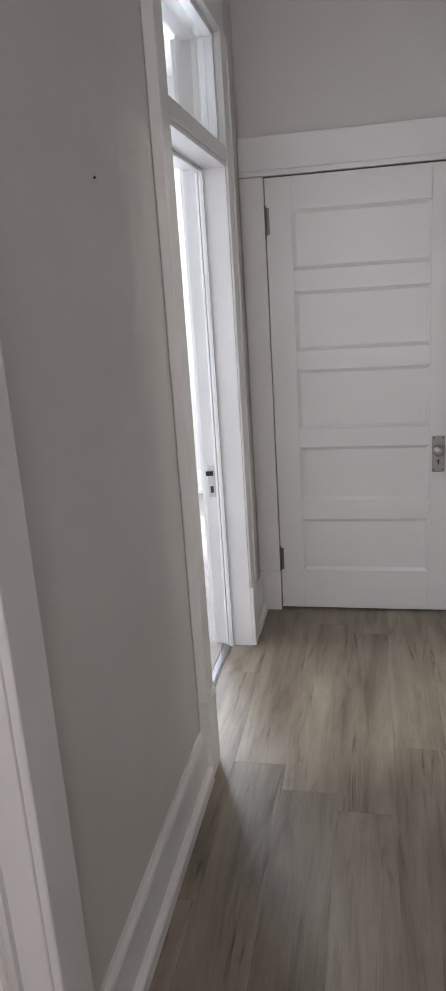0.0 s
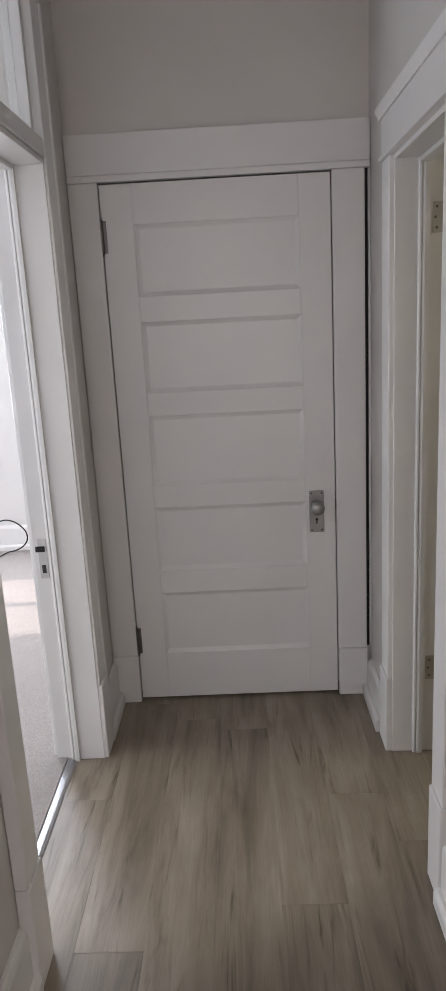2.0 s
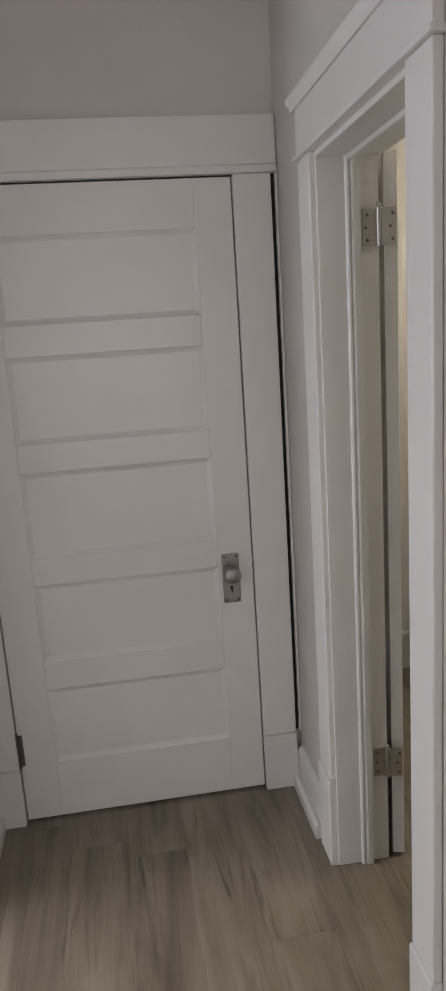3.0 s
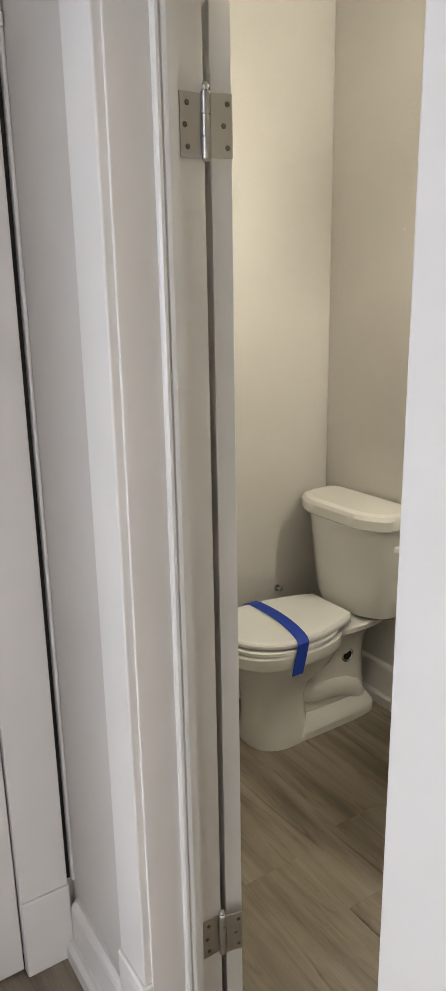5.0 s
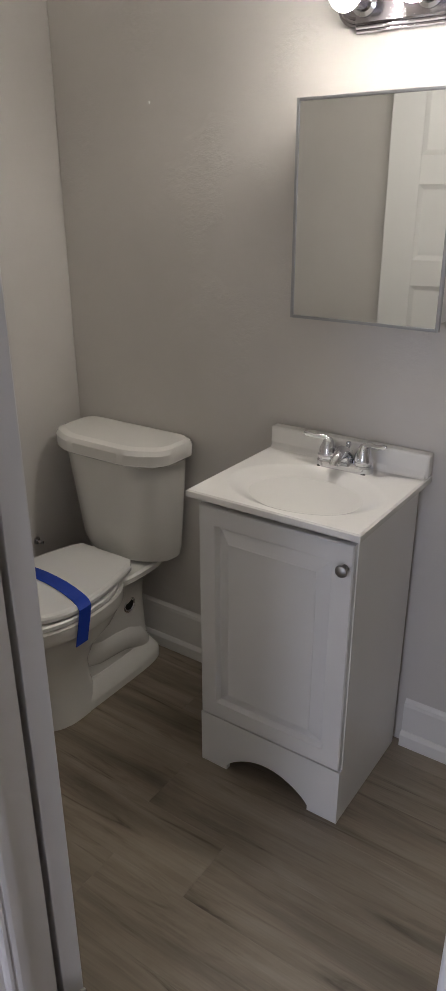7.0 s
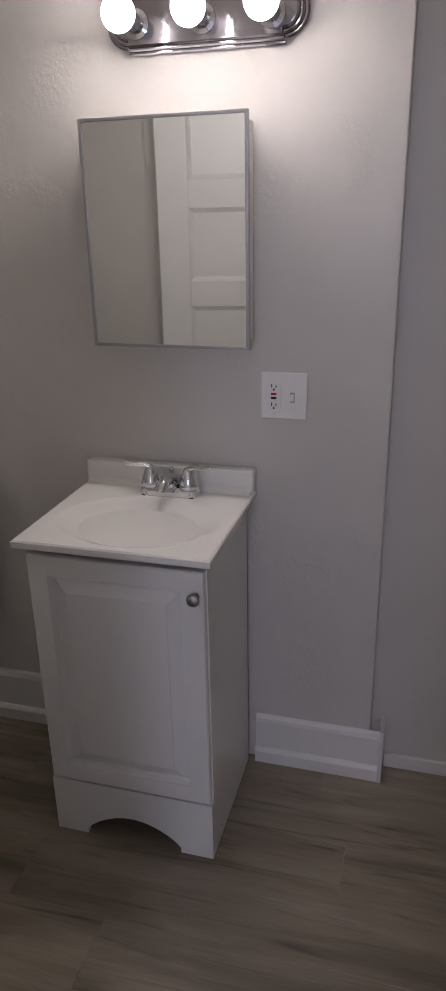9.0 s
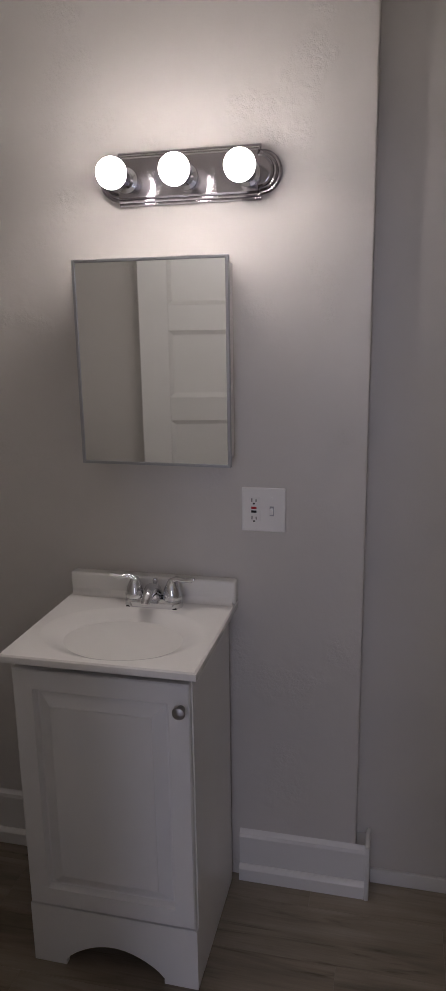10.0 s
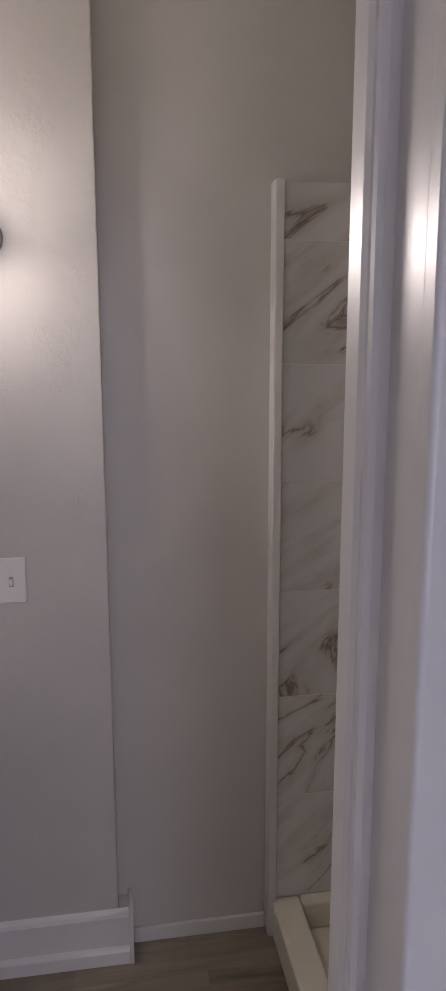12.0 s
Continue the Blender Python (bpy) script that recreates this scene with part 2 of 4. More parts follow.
def turned(bm, profile, origin, direction, k=24):
    """A body of revolution: (distance along direction, radius) pairs."""
    d = Vector(direction).normalized()
    u = d.orthogonal().normalized()
    w = d.cross(u)
    o = Vector(origin)
    return loft(bm, [[o + d * s + (u * math.cos(2 * math.pi * i / k) + w * math.sin(2 * math.pi * i / k)) * max(r, 1e-4) for i in range(k)] for s, r in profile])


def tube(bm, points, radius, k=10):
    """A round tube along a path; radius may vary from point to point."""
    pts = [Vector(p) for p in points]
    rad = radius if isinstance(radius, (list, tuple)) else [radius] * len(pts)
    rings = []
    for i, p in enumerate(pts):
        d = (pts[min(i + 1, len(pts) - 1)] - pts[max(i - 1, 0)]).normalized()
        u = d.cross(Vector((0.13, 0.21, 0.97))).normalized()
        w = d.cross(u)
        rings.append([p + (u * math.cos(2 * math.pi * j / k) + w * math.sin(2 * math.pi * j / k)) * rad[i] for j in range(k)])
    return loft(bm, rings)


def mesh_object(name, bm, mat, smooth=True, flat=False):
    bm.normal_update()
    me = bpy.data.meshes.new(name)
    if smooth:
        for f in bm.faces:
            n = f.normal
            f.smooth = not (flat or (max(abs(n.x), abs(n.y), abs(n.z)) > 0.9999 and f.calc_area() > 5e-5))
        for e in bm.edges:
            if len(e.link_faces) == 2 and e.calc_face_angle(0) > radians(32):
                e.smooth = False
    bm.to_mesh(me)
    bm.free()
    me.materials.append(mat)
    return new(name, me)


def part(name, bm, mat, parent, label="", flat=False):
    ob = mesh_object(name, bm, mat, True, flat)
    ob.parent = parent
    if label:
        tagged(ob, label)
    return ob


def empty(name, label, category, kind="", group=""):
    return tagged(new(name), label, category, group, kind)


def structure(name, bm, mat, label, category):
    return tagged(mesh_object(name, bm, mat), label, category, "", "structure")


# ---- the plan ----
XL, XR = -0.572, 0.505          # the hall's walls
YE = 3.602                      # the hall's end wall
XB0, XB1, XB2 = 0.655, 1.957, 2.015   # the bathroom: door side, vanity wall, recessed wall
YB = 4.36                       # the wall beside the toilet
XBED, YBED, XWIN = -0.722, YWIN, -3.85
H = 3.05
Y0 = -2.1

# walls, each with its openings
structure("wall_hall_left", boxes(
    (XBED, XL, Y0, 0.28, 0, H), (XBED, XL, 0.28, 1.118, 2.054, H), (XBED, XL, 1.118, 2.34, 0, H),
    (XBED, XL, 2.34, 3.19, 2.52, H), (XBED, XL, 3.19, YE, 0, H)), WALL, "greige painted hallway wall with two doorways", "wall")
structure("wall_hall_right", boxes(
    (XR, XB0, Y0, 2.540, 0, H), (XR, XB0, 2.540, 3.175, 2.01, H), (XR, XB0, 3.175, YE, 0, H)), WALL, "greige painted hallway wall with bathroom doorway", "wall")
structure("wall_hall_end", boxes(
    (XBED, -0.475, YE, YE + 0.12, 0, H), (0.379, XB0, YE, YE + 0.12, 0, H), (-0.475, 0.379, YE, YE + 0.12, 2.055, H)), WALL, "greige painted wall above the panel door", "wall")
# unseen wall that closes the hall and holds the added fill's opening
structure("wall_hall_back", boxes(
    (XBED, -0.45, Y0 - 0.12, Y0, 0, H), (0.39, XB0, Y0 - 0.12, Y0, 0, H), (-0.45, 0.39, Y0 - 0.12, Y0, 0, 0.9), (-0.45, 0.39, Y0 - 0.12, Y0, 2.4, H)), WALL, "unseen plain painted wall closing the hall, with an added window", "wall")
# unseen walls added to keep light out of the space behind door_1
structure("wall_closing", boxes(
    (XBED + 0.12, XB0 - 0.12, 4.3, YB, 0, H), (XBED, XBED + 0.12, YE + 0.12, YB, 0, H), (XB0 - 0.12, XB0, YE + 0.12, YB, 0, H)), WALL, "unseen plain wall added to enclose the dark behind the door", "wall")
structure("wall_bath_toilet", boxes((XB0, 2.16, YB, YB + 0.12, 0, H)), WALL, "greige painted bathroom wall beside the toilet", "wall")
structure("wall_bath_vanity", boxes((XB1, 2.16, 2.740, YB, 0, H, 0.004)), PATCHED, "greige painted bathroom wall with patched plaster", "wall")
structure("wall_bath_recess", boxes((XB2, 2.16, 1.28, 2.740, 0, H)), WALL, "smooth greige painted recessed bathroom wall", "wall")
structure("wall_bath_shower", boxes((XB0, XB2, 1.28, 1.4, 0, H)), WALL, "plain painted end wall of the shower", "wall")
structure("wall_bedroom", boxes(
    (XWIN, -2.70, YBED, YBED + 0.12, 0, H), (-1.80, XBED, YBED, YBED + 0.12, 0, H), (-2.70, -1.80, YBED, YBED + 0.12, 0, 0.8), (-2.70, -1.80, YBED, YBED + 0.12, 2.4, H), (XWIN, XBED, 1.4, 1.52, 0, H), (XBED, XBED + 0.12, YB, YBED, 0, H),
    (XWIN - 0.12, XWIN, 1.4, 2.15, 0, H), (XWIN - 0.12, XWIN, 3.05, 4.3, 0, H), (XWIN - 0.12, XWIN, 5.2, YBED + 0.12, 0, H),
    (XWIN - 0.12, XWIN, 2.15, 3.05, 0, 0.8), (XWIN - 0.12, XWIN, 2.15, 3.05, 2.4, H),
    (XWIN - 0.12, XWIN, 4.3, 5.2, 0, 0.8), (XWIN - 0.12, XWIN, 4.3, 5.2, 2.4, H)), BEDWALL, "pale painted bedroom wall in daylight", "wall")
# out of view; its low height is chosen to bounce the bulbs' light
structure("ceiling_bath", boxes((XB0, 2.16, 1.28, YB + 0.12, 2.60, 2.66)), CEIL, "unseen white bathroom ceiling, set low to bounce light", "ceiling")
structure("ceiling", boxes((XWIN - 0.12, 2.16, Y0 - 0.12, YBED + 0.12, H, H + 0.1)), CEIL, "plain white painted ceiling", "ceiling")


def window_unit(name, axis, a0, a1, z0, z1, d0, d1, mull, label):
    """A sash window: frame, mullion or meeting rail, sill and panes."""
    w = empty(name, label, "window", "structure")
    def bx(p0, p1, q0, q1, e0, e1, bev=0.003):
        return boxes((e0, e1, p0, p1, q0, q1, bev)) if axis == "x" else boxes((p0, p1, e0, e1, q0, q1, bev))
    f = 0.045
    for nm, p0, p1, q0, q1 in (("frame_stile", a0, a0 + f, z0, z1), ("frame_stile", a1 - f, a1, z0, z1), ("frame_rail", a0 + f, a1 - f, z0, z0 + f), ("frame_rail", a0 + f, a1 - f, z1 - f, z1)):
        part(nm, bx(p0, p1, q0, q1, d0, d1), TRIM, w)
    mid = (d0 + d1) / 2
    if mull:
        c = (a0 + a1) / 2
        part("mullion", bx(c - 0.03, c + 0.03, z0 + f, z1 - f, d0 + 0.01, d1 - 0.01), TRIM, w)
        spans = [(a0 + f, c - 0.03), (c + 0.03, a1 - f)]
    else:
        spans = [(a0 + f, a1 - f)]
    for p0, p1 in spans:
        g = part("pane", bx(p0, p1, z0 + f, z1 - f, mid - 0.002, mid + 0.002, 0), GLASS, w)
        g.visible_shadow = False
    return w


window_unit("window_1", "x", 4.3, 5.2, 0.8, 2.4, XWIN - 0.10, XWIN - 0.04, True, "white painted bedroom window letting in sunlight")
# unseen, added as the opening for the bluish side fill
window_unit("window_2_added", "x", 2.15, 3.05, 0.8, 2.4, XWIN - 0.10, XWIN - 0.04, False, "unseen white bedroom window added around the side fill")
window_unit("window_5", "y", -2.70, -1.80, 0.8, 2.4, YBED + 0.04, YBED + 0.10, False, "white painted far bedroom window in daylight")
# unseen, added only as an opening for the hall fill
window_unit("window_3_added", "y", -0.45, 0.39, 0.9, 2.4, Y0 - 0.11, Y0 - 0.05, False, "unseen white hallway window added around the fill light")

# ground outside, out to the horizon
structure("ground", boxes((-400, 400, -400, 400, -0.6, -0.5)), paint("dry_ground", (0.16, 0.15, 0.11), 0.9), "plain ground outside the house", "ground")


# ---- trim ----
def baseboard(name, run, side, face, a0, a1, height, label, thick=0.019, shoe=0.020, shoe_h=0.05, mat=None):
    """Baseboard with an eased top and a shoe moulding; side is the way it faces."""
    b = empty(name, label, "baseboard", "structure")
    t, s = face + side * thick, face + side * (thick + shoe)
    cap = [(face, 0), (t, 0), (t, height - 0.022), (t - side * 0.003, height - 0.012), (t - side * 0.010, height - 0.006), (t - side * 0.012, height), (face, height)]
    foot = [(t, 0), (s, 0), (s, shoe_h - 0.012), (s - side * 0.004, shoe_h - 0.004), (s - side * 0.010, shoe_h), (t, shoe_h)]
    ax = "y" if run == "y" else "x"
    part("board", prism(bmesh.new(), cap, ax, a0, a1), mat or TRIM, b)
    part("shoe_moulding", prism(bmesh.new(), foot, ax, a0, a1), mat or TRIM, b)
    return b


baseboard("baseboard", "y", 1, XL, 1.222, 2.222, 0.19, "white painted tall hallway baseboard with shoe moulding")
baseboard("baseboard", "y", 1, XL, 3.295, 3.575, 0.19, "short white baseboard between the door casings")
baseboard("baseboard", "y", 1, XL, Y0, 0.15, 0.19, "white painted tall hallway baseboard with shoe moulding")
baseboard("baseboard", "y", -1, XR, Y0, 2.458, 0.19, "white painted tall hallway baseboard with shoe moulding")
baseboard("baseboard", "y", -1, XR, 3.287, 3.575, 0.16, "short white baseboard beside the bathroom casing")
baseboard("baseboard", "y", -1, XB1, 3.56, YB - 0.03, 0.18, "white bathroom baseboard behind the toilet", 0.012, 0.013)
baseboard("baseboard", "y", -1, XB1, 2.713, 3.075, 0.160, "white bathroom baseboard ending at the wall corner", 0.012, 0.013)
baseboard("baseboard", "x", -1, YB, XB0 + 0.1, XB1 - 0.002, 0.18, "white bathroom baseboard beside the toilet", 0.012, 0.013)
structure("baseboard", boxes((XB1 - 0.030, XB2 - 0.001, 2.700, 2.7125, 0, 0.176, 0.003), (XB1 + 0.001, XB2 - 0.001, 2.7125, 2.7385, 0, 0.155)), TRIM, "white baseboard return wrapping the wall corner", "baseboard")
structure("baseboard", boxes((XB2 - 0.012, XB2, 2.311, 2.698, 0.0, 0.046, 0.003)), TRIM, "thin white base strip along the recessed wall", "baseboard")
baseboard("baseboard", "x", -1, YBED, XWIN, XBED, 0.19, "white baseboard along the far bedroom wall")


def casing(name, side, face, y_in0, y_in1, head_z, width, head_h, label, plinth_h=0.2, thick=0.020, cap=True, band=False):
    """Door casing on a hall side wall: two flat legs on plinth blocks, a head board and a cap."""
    c = empty(name, label, "door casing", "structure")
    def xs(t0, t1):
        return (min(face + side * t0, face + side * t1), max(face + side * t0, face + side * t1))
    for lo, hi in ((y_in0 - width, y_in0), (y_in1, y_in1 + width)):
        part("leg", boxes((*xs(0, thick), lo, hi, plinth_h, head_z, 0.004, 3)), TRIM, c)
        part("plinth", boxes((*xs(0, thick + 0.007), lo - 0.003, hi + 0.001, 0, plinth_h, 0.005, 3)), TRIM, c)
    if band:
        for lo, hi in ((y_in0 - width - 0.002, y_in0 - width + 0.020), (y_in1 + width - 0.020, y_in1 + width + 0.002)):
            part("backband", boxes((*xs(0, thick + 0.006), lo, hi, plinth_h, head_z, 0.005, 3)), TRIM, c)
    e0, e1 = y_in0 - width - 0.012, y_in1 + width + 0.012
    if head_h:
        part("fillet", boxes((*xs(0, 0.030), e0, e1, head_z, head_z + 0.012, 0.003)), TRIM, c)
        part("head", boxes((*xs(0, 0.022), e0 + 0.01, e1 - 0.01, head_z + 0.012, head_z + head_h, 0.003)), TRIM, c)
        if cap:
            z = head_z + head_h
            prof = [(face, z), (face + side * 0.026, z), (face + side * 0.029, z + 0.011), (face + side * 0.037, z + 0.020), (face + side * 0.039, z + 0.030), (face, z + 0.030)]
            part("cap", prism(bmesh.new(), prof, "y", e0 - 0.018, e1 + 0.018), TRIM, c)
    return c


casing("trim_bath_door", -1, XR, 2.568, 3.163, 2.005, 0.108, 0.122, "white painted bathroom door casing with moulded cap", 0.29)
casing("trim_bedroom_door", 1, XL, 2.337, 3.186, 2.505, 0.112, 0.15, "tall white painted casing around bedroom door and transom", 0.29, thick=0.029, band=True)
casing("trim_near_door", 1, XL, 0.292, 1.108, 2.05, 0.115, 0.148, "white painted casing of a closed hallway door")

# the end door's casing, fitted wall to wall
endc = empty("trim_end_door", "white painted casing around the five-panel door", "door casing", "structure")
part("leg", boxes((XL + 0.002, -0.464, YE - 0.024, YE, 0.21, 2.0445, 0.003)), TRIM, endc)
part("leg", boxes((0.368, 0.484, YE - 0.024, YE, 0.21, 2.0445, 0.003)), TRIM, endc)
part("plinth", boxes((XL + 0.002, -0.464, YE - 0.030, YE, 0, 0.21, 0.004)), TRIM, endc)
part("plinth", boxes((0.368, 0.486, YE - 0.030, YE, 0, 0.21, 0.004)), TRIM, endc)
part("fillet", boxes((XL + 0.002, XR - 0.002, YE - 0.032, YE, 2.0445, 2.068, 0.004)), TRIM, endc)
part("head", boxes((XL + 0.002, XR - 0.002, YE - 0.026, YE, 2.068, 2.205, 0.003)), TRIM, endc)
# black strip laid on the wall, painting the shade beside the leg
part("gap_shade", boxes((0.4855, 0.497, YE - 0.006, YE - 0.001, 0.21, 2.05)), BLACK, endc, "black strip painting the shade between casing and scribe")
part("scribe", boxes((0.497, XR - 0.0005, YE - 0.022, YE, 0.21, 2.05, 0.002)), TRIM, endc)


# ---- doors ----
def panel_door(name, w, z0, z1, bands, thick, label, panel_x=0.115, kind="structure"):
    """Five-panel door built along +x from its hinge edge, face towards -y, panels sunk and bevelled."""
    d = empty(name, label, "door", kind)
    part("stile", boxes((0, panel_x, 0, thick, z0, z1, 0.002)), DOORP, d)
    part("stile", boxes((w - panel_x, w, 0, thick, z0, z1, 0.002)), DOORP, d)
    edges = [z0] + [v for b in bands for v in b] + [z1]
    for a, b in zip(edges[0::2], edges[1::2]):
        part("rail", boxes((panel_x, w - panel_x, 0.0004, thick - 0.0004, a, b, 0.0015)), DOORP, d)
    for a, b in bands:
        bm = bmesh.new()
        x0, x1 = panel_x, w - panel_x
        rings = []
        for inset, depth in ((0.0, 0.0008), (0.004, 0.0035), (0.015, 0.0095), (0.018, 0.0100)):
            rings.append([(x0 + inset, depth, a + inset), (x1 - inset, depth, a + inset), (x1 - inset, depth, b - inset), (x0 + inset, depth, b - inset)])
        back = [[(p[0], thick - p[1], p[2]) for p in r] for r in rings[::-1]]
        loft(bm, rings[::-1] + back[::-1], True, True)
        part("panel", bm, DOORP, d, "", True)
    return d


def knob_set(parent, x, z, thick, label="aged nickel knob"):
    """Plain rectangular escutcheon with screws, keyhole and a round knob, on the -y face."""
    e = part("escutcheon", boxes((x - 0.029, x + 0.029, -0.004, 0.0, z - 0.108, z + 0.062, 0.0025, 3)), OLDNICKEL, parent, "aged nickel rectangular escutcheon plate")
    for sx in (-0.020, 0.020):
        for dz in (-0.098, 0.052):
            part("screw", turned(bmesh.new(), [(0, 0.0036), (0.0012, 0.003), (0.0014, 0.0)], (x + sx, -0.004, z + dz), (0, -1, 0), 10), DARKMETAL, e)
    # raised black shapes paint the dark inside the keyhole
    kh = bmesh.new()
    turned(kh, [(0, 0.0055), (0.0008, 0.005)], (x, -0.0038, z - 0.055), (0, -1, 0), 14)
    box(kh, x - 0.0025, x + 0.0025, -0.0046, -0.0038, z - 0.073, z - 0.057)
    part("keyhole", kh, BLACK, e)
    prof = [(0, 0.019), (0.004, 0.0185), (0.006, 0.012), (0.022, 0.0105), (0.028, 0.016), (0.033, 0.024), (0.042, 0.0275), (0.050, 0.026), (0.056, 0.019), (0.059, 0.009), (0.0595, 0.0)]
    part("knob", turned(bmesh.new(), prof, (x, -0.004, z), (0, -1, 0), 28), OLDNICKEL, parent, label)


BANDS = [(0.212, 0.478), (0.575, 0.838), (0.928, 1.203), (1.292, 1.555), (1.648, 1.900)]
d1 = panel_door("door_1", 0.826, 0.010, 2.040, BANDS, 0.038, "closed white five-panel wooden door with nickel knob")
knob_set(d1, 0.752, 0.818, 0.038)
for zc in (1.862, 0.272):
    hg = part("hinge", turned(bmesh.new(), [(-0.068, 0.0), (-0.065, 0.006), (-0.061, 0.0045), (-0.058, 0.009), (-0.020, 0.009), (-0.0195, 0.0075), (-0.0185, 0.009), (0.0185, 0.009), (0.0195, 0.0075), (0.020, 0.009), (0.058, 0.009), (0.061, 0.0045), (0.066, 0.006), (0.069, 0.0)], (-0.003, -0.006, zc), (0, 0, 1), 14), TARNISH, d1, "paint-flecked nickel hinge knuckle")
    part("hinge_leaf", boxes((0.001, 0.016, -0.002, 0.001, zc - 0.056, zc + 0.056)), TARNISH, hg)
part("latch", boxes((0.8265, 0.8285, 0.006, 0.030, 0.80, 0.84)), DARKMETAL, d1)
d1.matrix_world = pose(-0.461, YE - 0.008, 0)

# the bathroom's door, swung flat back against the wall inside
d2 = panel_door("door_2", 0.585, 0.012, 2.000, [(a + 0.03, b + 0.025) for a, b in BANDS], 0.035, "white five-panel bathroom door swung fully open")
d2.matrix_world = pose(0.707, 3.154, 0, 0, 0, 90 - 14.0)
for zc in (1.822, 0.330):
    hg = empty("hinge", "nickel butt hinge opened flat", "hinge")
    part("knuckle", turned(bmesh.new(), [(-0.050, 0.003), (-0.046, 0.0074), (-0.016, 0.0074), (-0.0155, 0.0058), (-0.015, 0.0074), (0.015, 0.0074), (0.0155, 0.0058), (0.016, 0.0074), (0.046, 0.0074), (0.049, 0.0045), (0.054, 0.0062), (0.058, 0.004), (0.060, 0.0)], (0.657, 3.150, zc), (0, 0, 1), 14), NICKEL, hg)
    dl = part("door_leaf", boxes((0.664, 0.698, 3.1405, 3.1435, zc - 0.0445, zc + 0.0445)), NICKEL, hg)
    jl = part("jamb_leaf", boxes((0.616, 0.651, 3.1555, 3.1582, zc - 0.0445, zc + 0.0445)), NICKEL, hg)
    dl.matrix_local = pose(0.664, 3.150, 0) @ pose(0, 0, 0, 0, 0, -14) @ pose(-0.664, -3.150 + 0.004, 0)
    for dz in (-0.030, 0.0, 0.030):
        part("screw", turned(bmesh.new(), [(0, 0.0042), (0.0010, 0.0035), (0.0012, 0.0)], (0.690 if dz else 0.684, 3.1405, zc + dz), (0, -1, 0), 10), TARNISH, dl)
        part("screw", turned(bmesh.new(), [(0, 0.0042), (0.0010, 0.0035), (0.0012, 0.0)], (0.628 if dz else 0.624, 3.1555, zc + dz), (0, -1, 0), 10), TARNISH, jl)

# a closed door in the near doorway
d3 = panel_door("door_3", 0.79, 0.010, 2.03, BANDS, 0.036, "closed white five-panel hallway door")
d3.matrix_world = pose(-0.66, 0.302, 0, 0, 0, 90)

# jambs and stops
def jamb(name, x0, x1, y0, y1, head, stop_x, label, stop_w=0.03):
    """Door lining: two side boards, a head board and a beaded stop round it."""
    j = empty(name, label, "door jamb", "structure")
    t = 0.016
    for a, b, s in ((y0 - t, y0, 1), (y1, y1 + t, -1)):
        part("side_board", boxes((x0, x1, a, b, 0, head + t, 0.002)), TRIM, j)
        edge = b if s > 0 else a
        o = [(stop_x, edge), (stop_x, edge + s * 0.007), (stop_x + 0.003, edge + s * 0.011), (stop_x + 0.008, edge + s * 0.012), (stop_x + 0.011, edge + s * 0.008),
             (stop_x + 0.013, edge + s * 0.012), (stop_x + 0.019, edge + s * 0.014), (stop_x + stop_w, edge + s * 0.014), (stop_x + stop_w, edge)]
        part("stop", prism(bmesh.new(), o, "z", 0, head), TRIM, j)
    part("head_board", boxes((x0, x1, y0, y1, head, head + t, 0.002)), TRIM, j)
    part("head_stop", boxes((stop_x, stop_x + stop_w, y0 + 0.014, y1 - 0.014, head - 0.014, head, 0.004)), TRIM, j)
    return j


jamb("trim_bath_jamb", XR - 0.004, XB0 + 0.004, 2.557, 3.158, 1.992, 0.572, "white painted bathroom door lining with beaded stop", 0.034)
jamb("trim_bedroom_jamb", XBED - 0.004, XL + 0.020, 2.343, 3.180, 2.040, -0.672, "white painted bedroom door lining with stop")
jamb("trim_near_jamb", XBED - 0.004, XL + 0.004, 0.30, 1.10, 2.036, -0.655, "white painted lining of the closed door")

# casing on the bathroom side of its doorway
bc = empty("trim_bath_inner", "white painted casing inside the bathroom doorway", "door casing", "structure")
part("leg", boxes((XB0, XB0 + 0.018, 2.440, 2.546, 0, 1.992, 0.004)), TRIM, bc)
part("bead", boxes((XB0 + 0.018, XB0 + 0.026, 2.440, 2.460, 0, 1.992, 0.003)), TRIM, bc)
part("head", boxes((XB0, XB0 + 0.020, 2.453, 3.28, 1.995, 2.14, 0.004)), TRIM, bc)

# bedroom-side casing leg that shows through the doorway
bi = empty("trim_bedroom_inner", "white painted casing inside the bedroom doorway", "door casing", "structure")
part("leg", boxes((XBED - 0.020, XBED, 3.196, 3.31, 0, 2.50, 0.004)), TRIM, bi)
part("leg", boxes((XBED - 0.020, XBED, 2.22, 2.33, 0, 2.50, 0.004)), TRIM, bi)

# transom over the bedroom door
tr = empty("window_4", "clear glass transom light above the bedroom door", "transom window", "structure")
part("bar", boxes((XBED + 0.02, XL + 0.027, 2.345, 3.178, 2.057, 2.112, 0.005, 3)), TRIM, tr)
part("top_rail", boxes((XBED + 0.02, XL + 0.004, 2.345, 3.178, 2.485, 2.515, 0.004)), TRIM, tr)
part("side_stop", boxes((-0.63, XL + 0.002, 2.345, 2.362, 2.112, 2.485, 0.003)), TRIM, tr)
part("side_stop", boxes((-0.63, XL + 0.002, 3.160, 3.178, 2.112, 2.485, 0.003)), TRIM, tr)
g = part("pane", boxes((-0.606, -0.602, 2.362, 3.160, 2.112, 2.485)), GLASS, tr)
g.visible_shadow = False

# strike plate with its keeper on the bedroom jamb
sp = empty("strike_plate", "worn nickel strike plate with black keeper on white jamb", "strike plate")
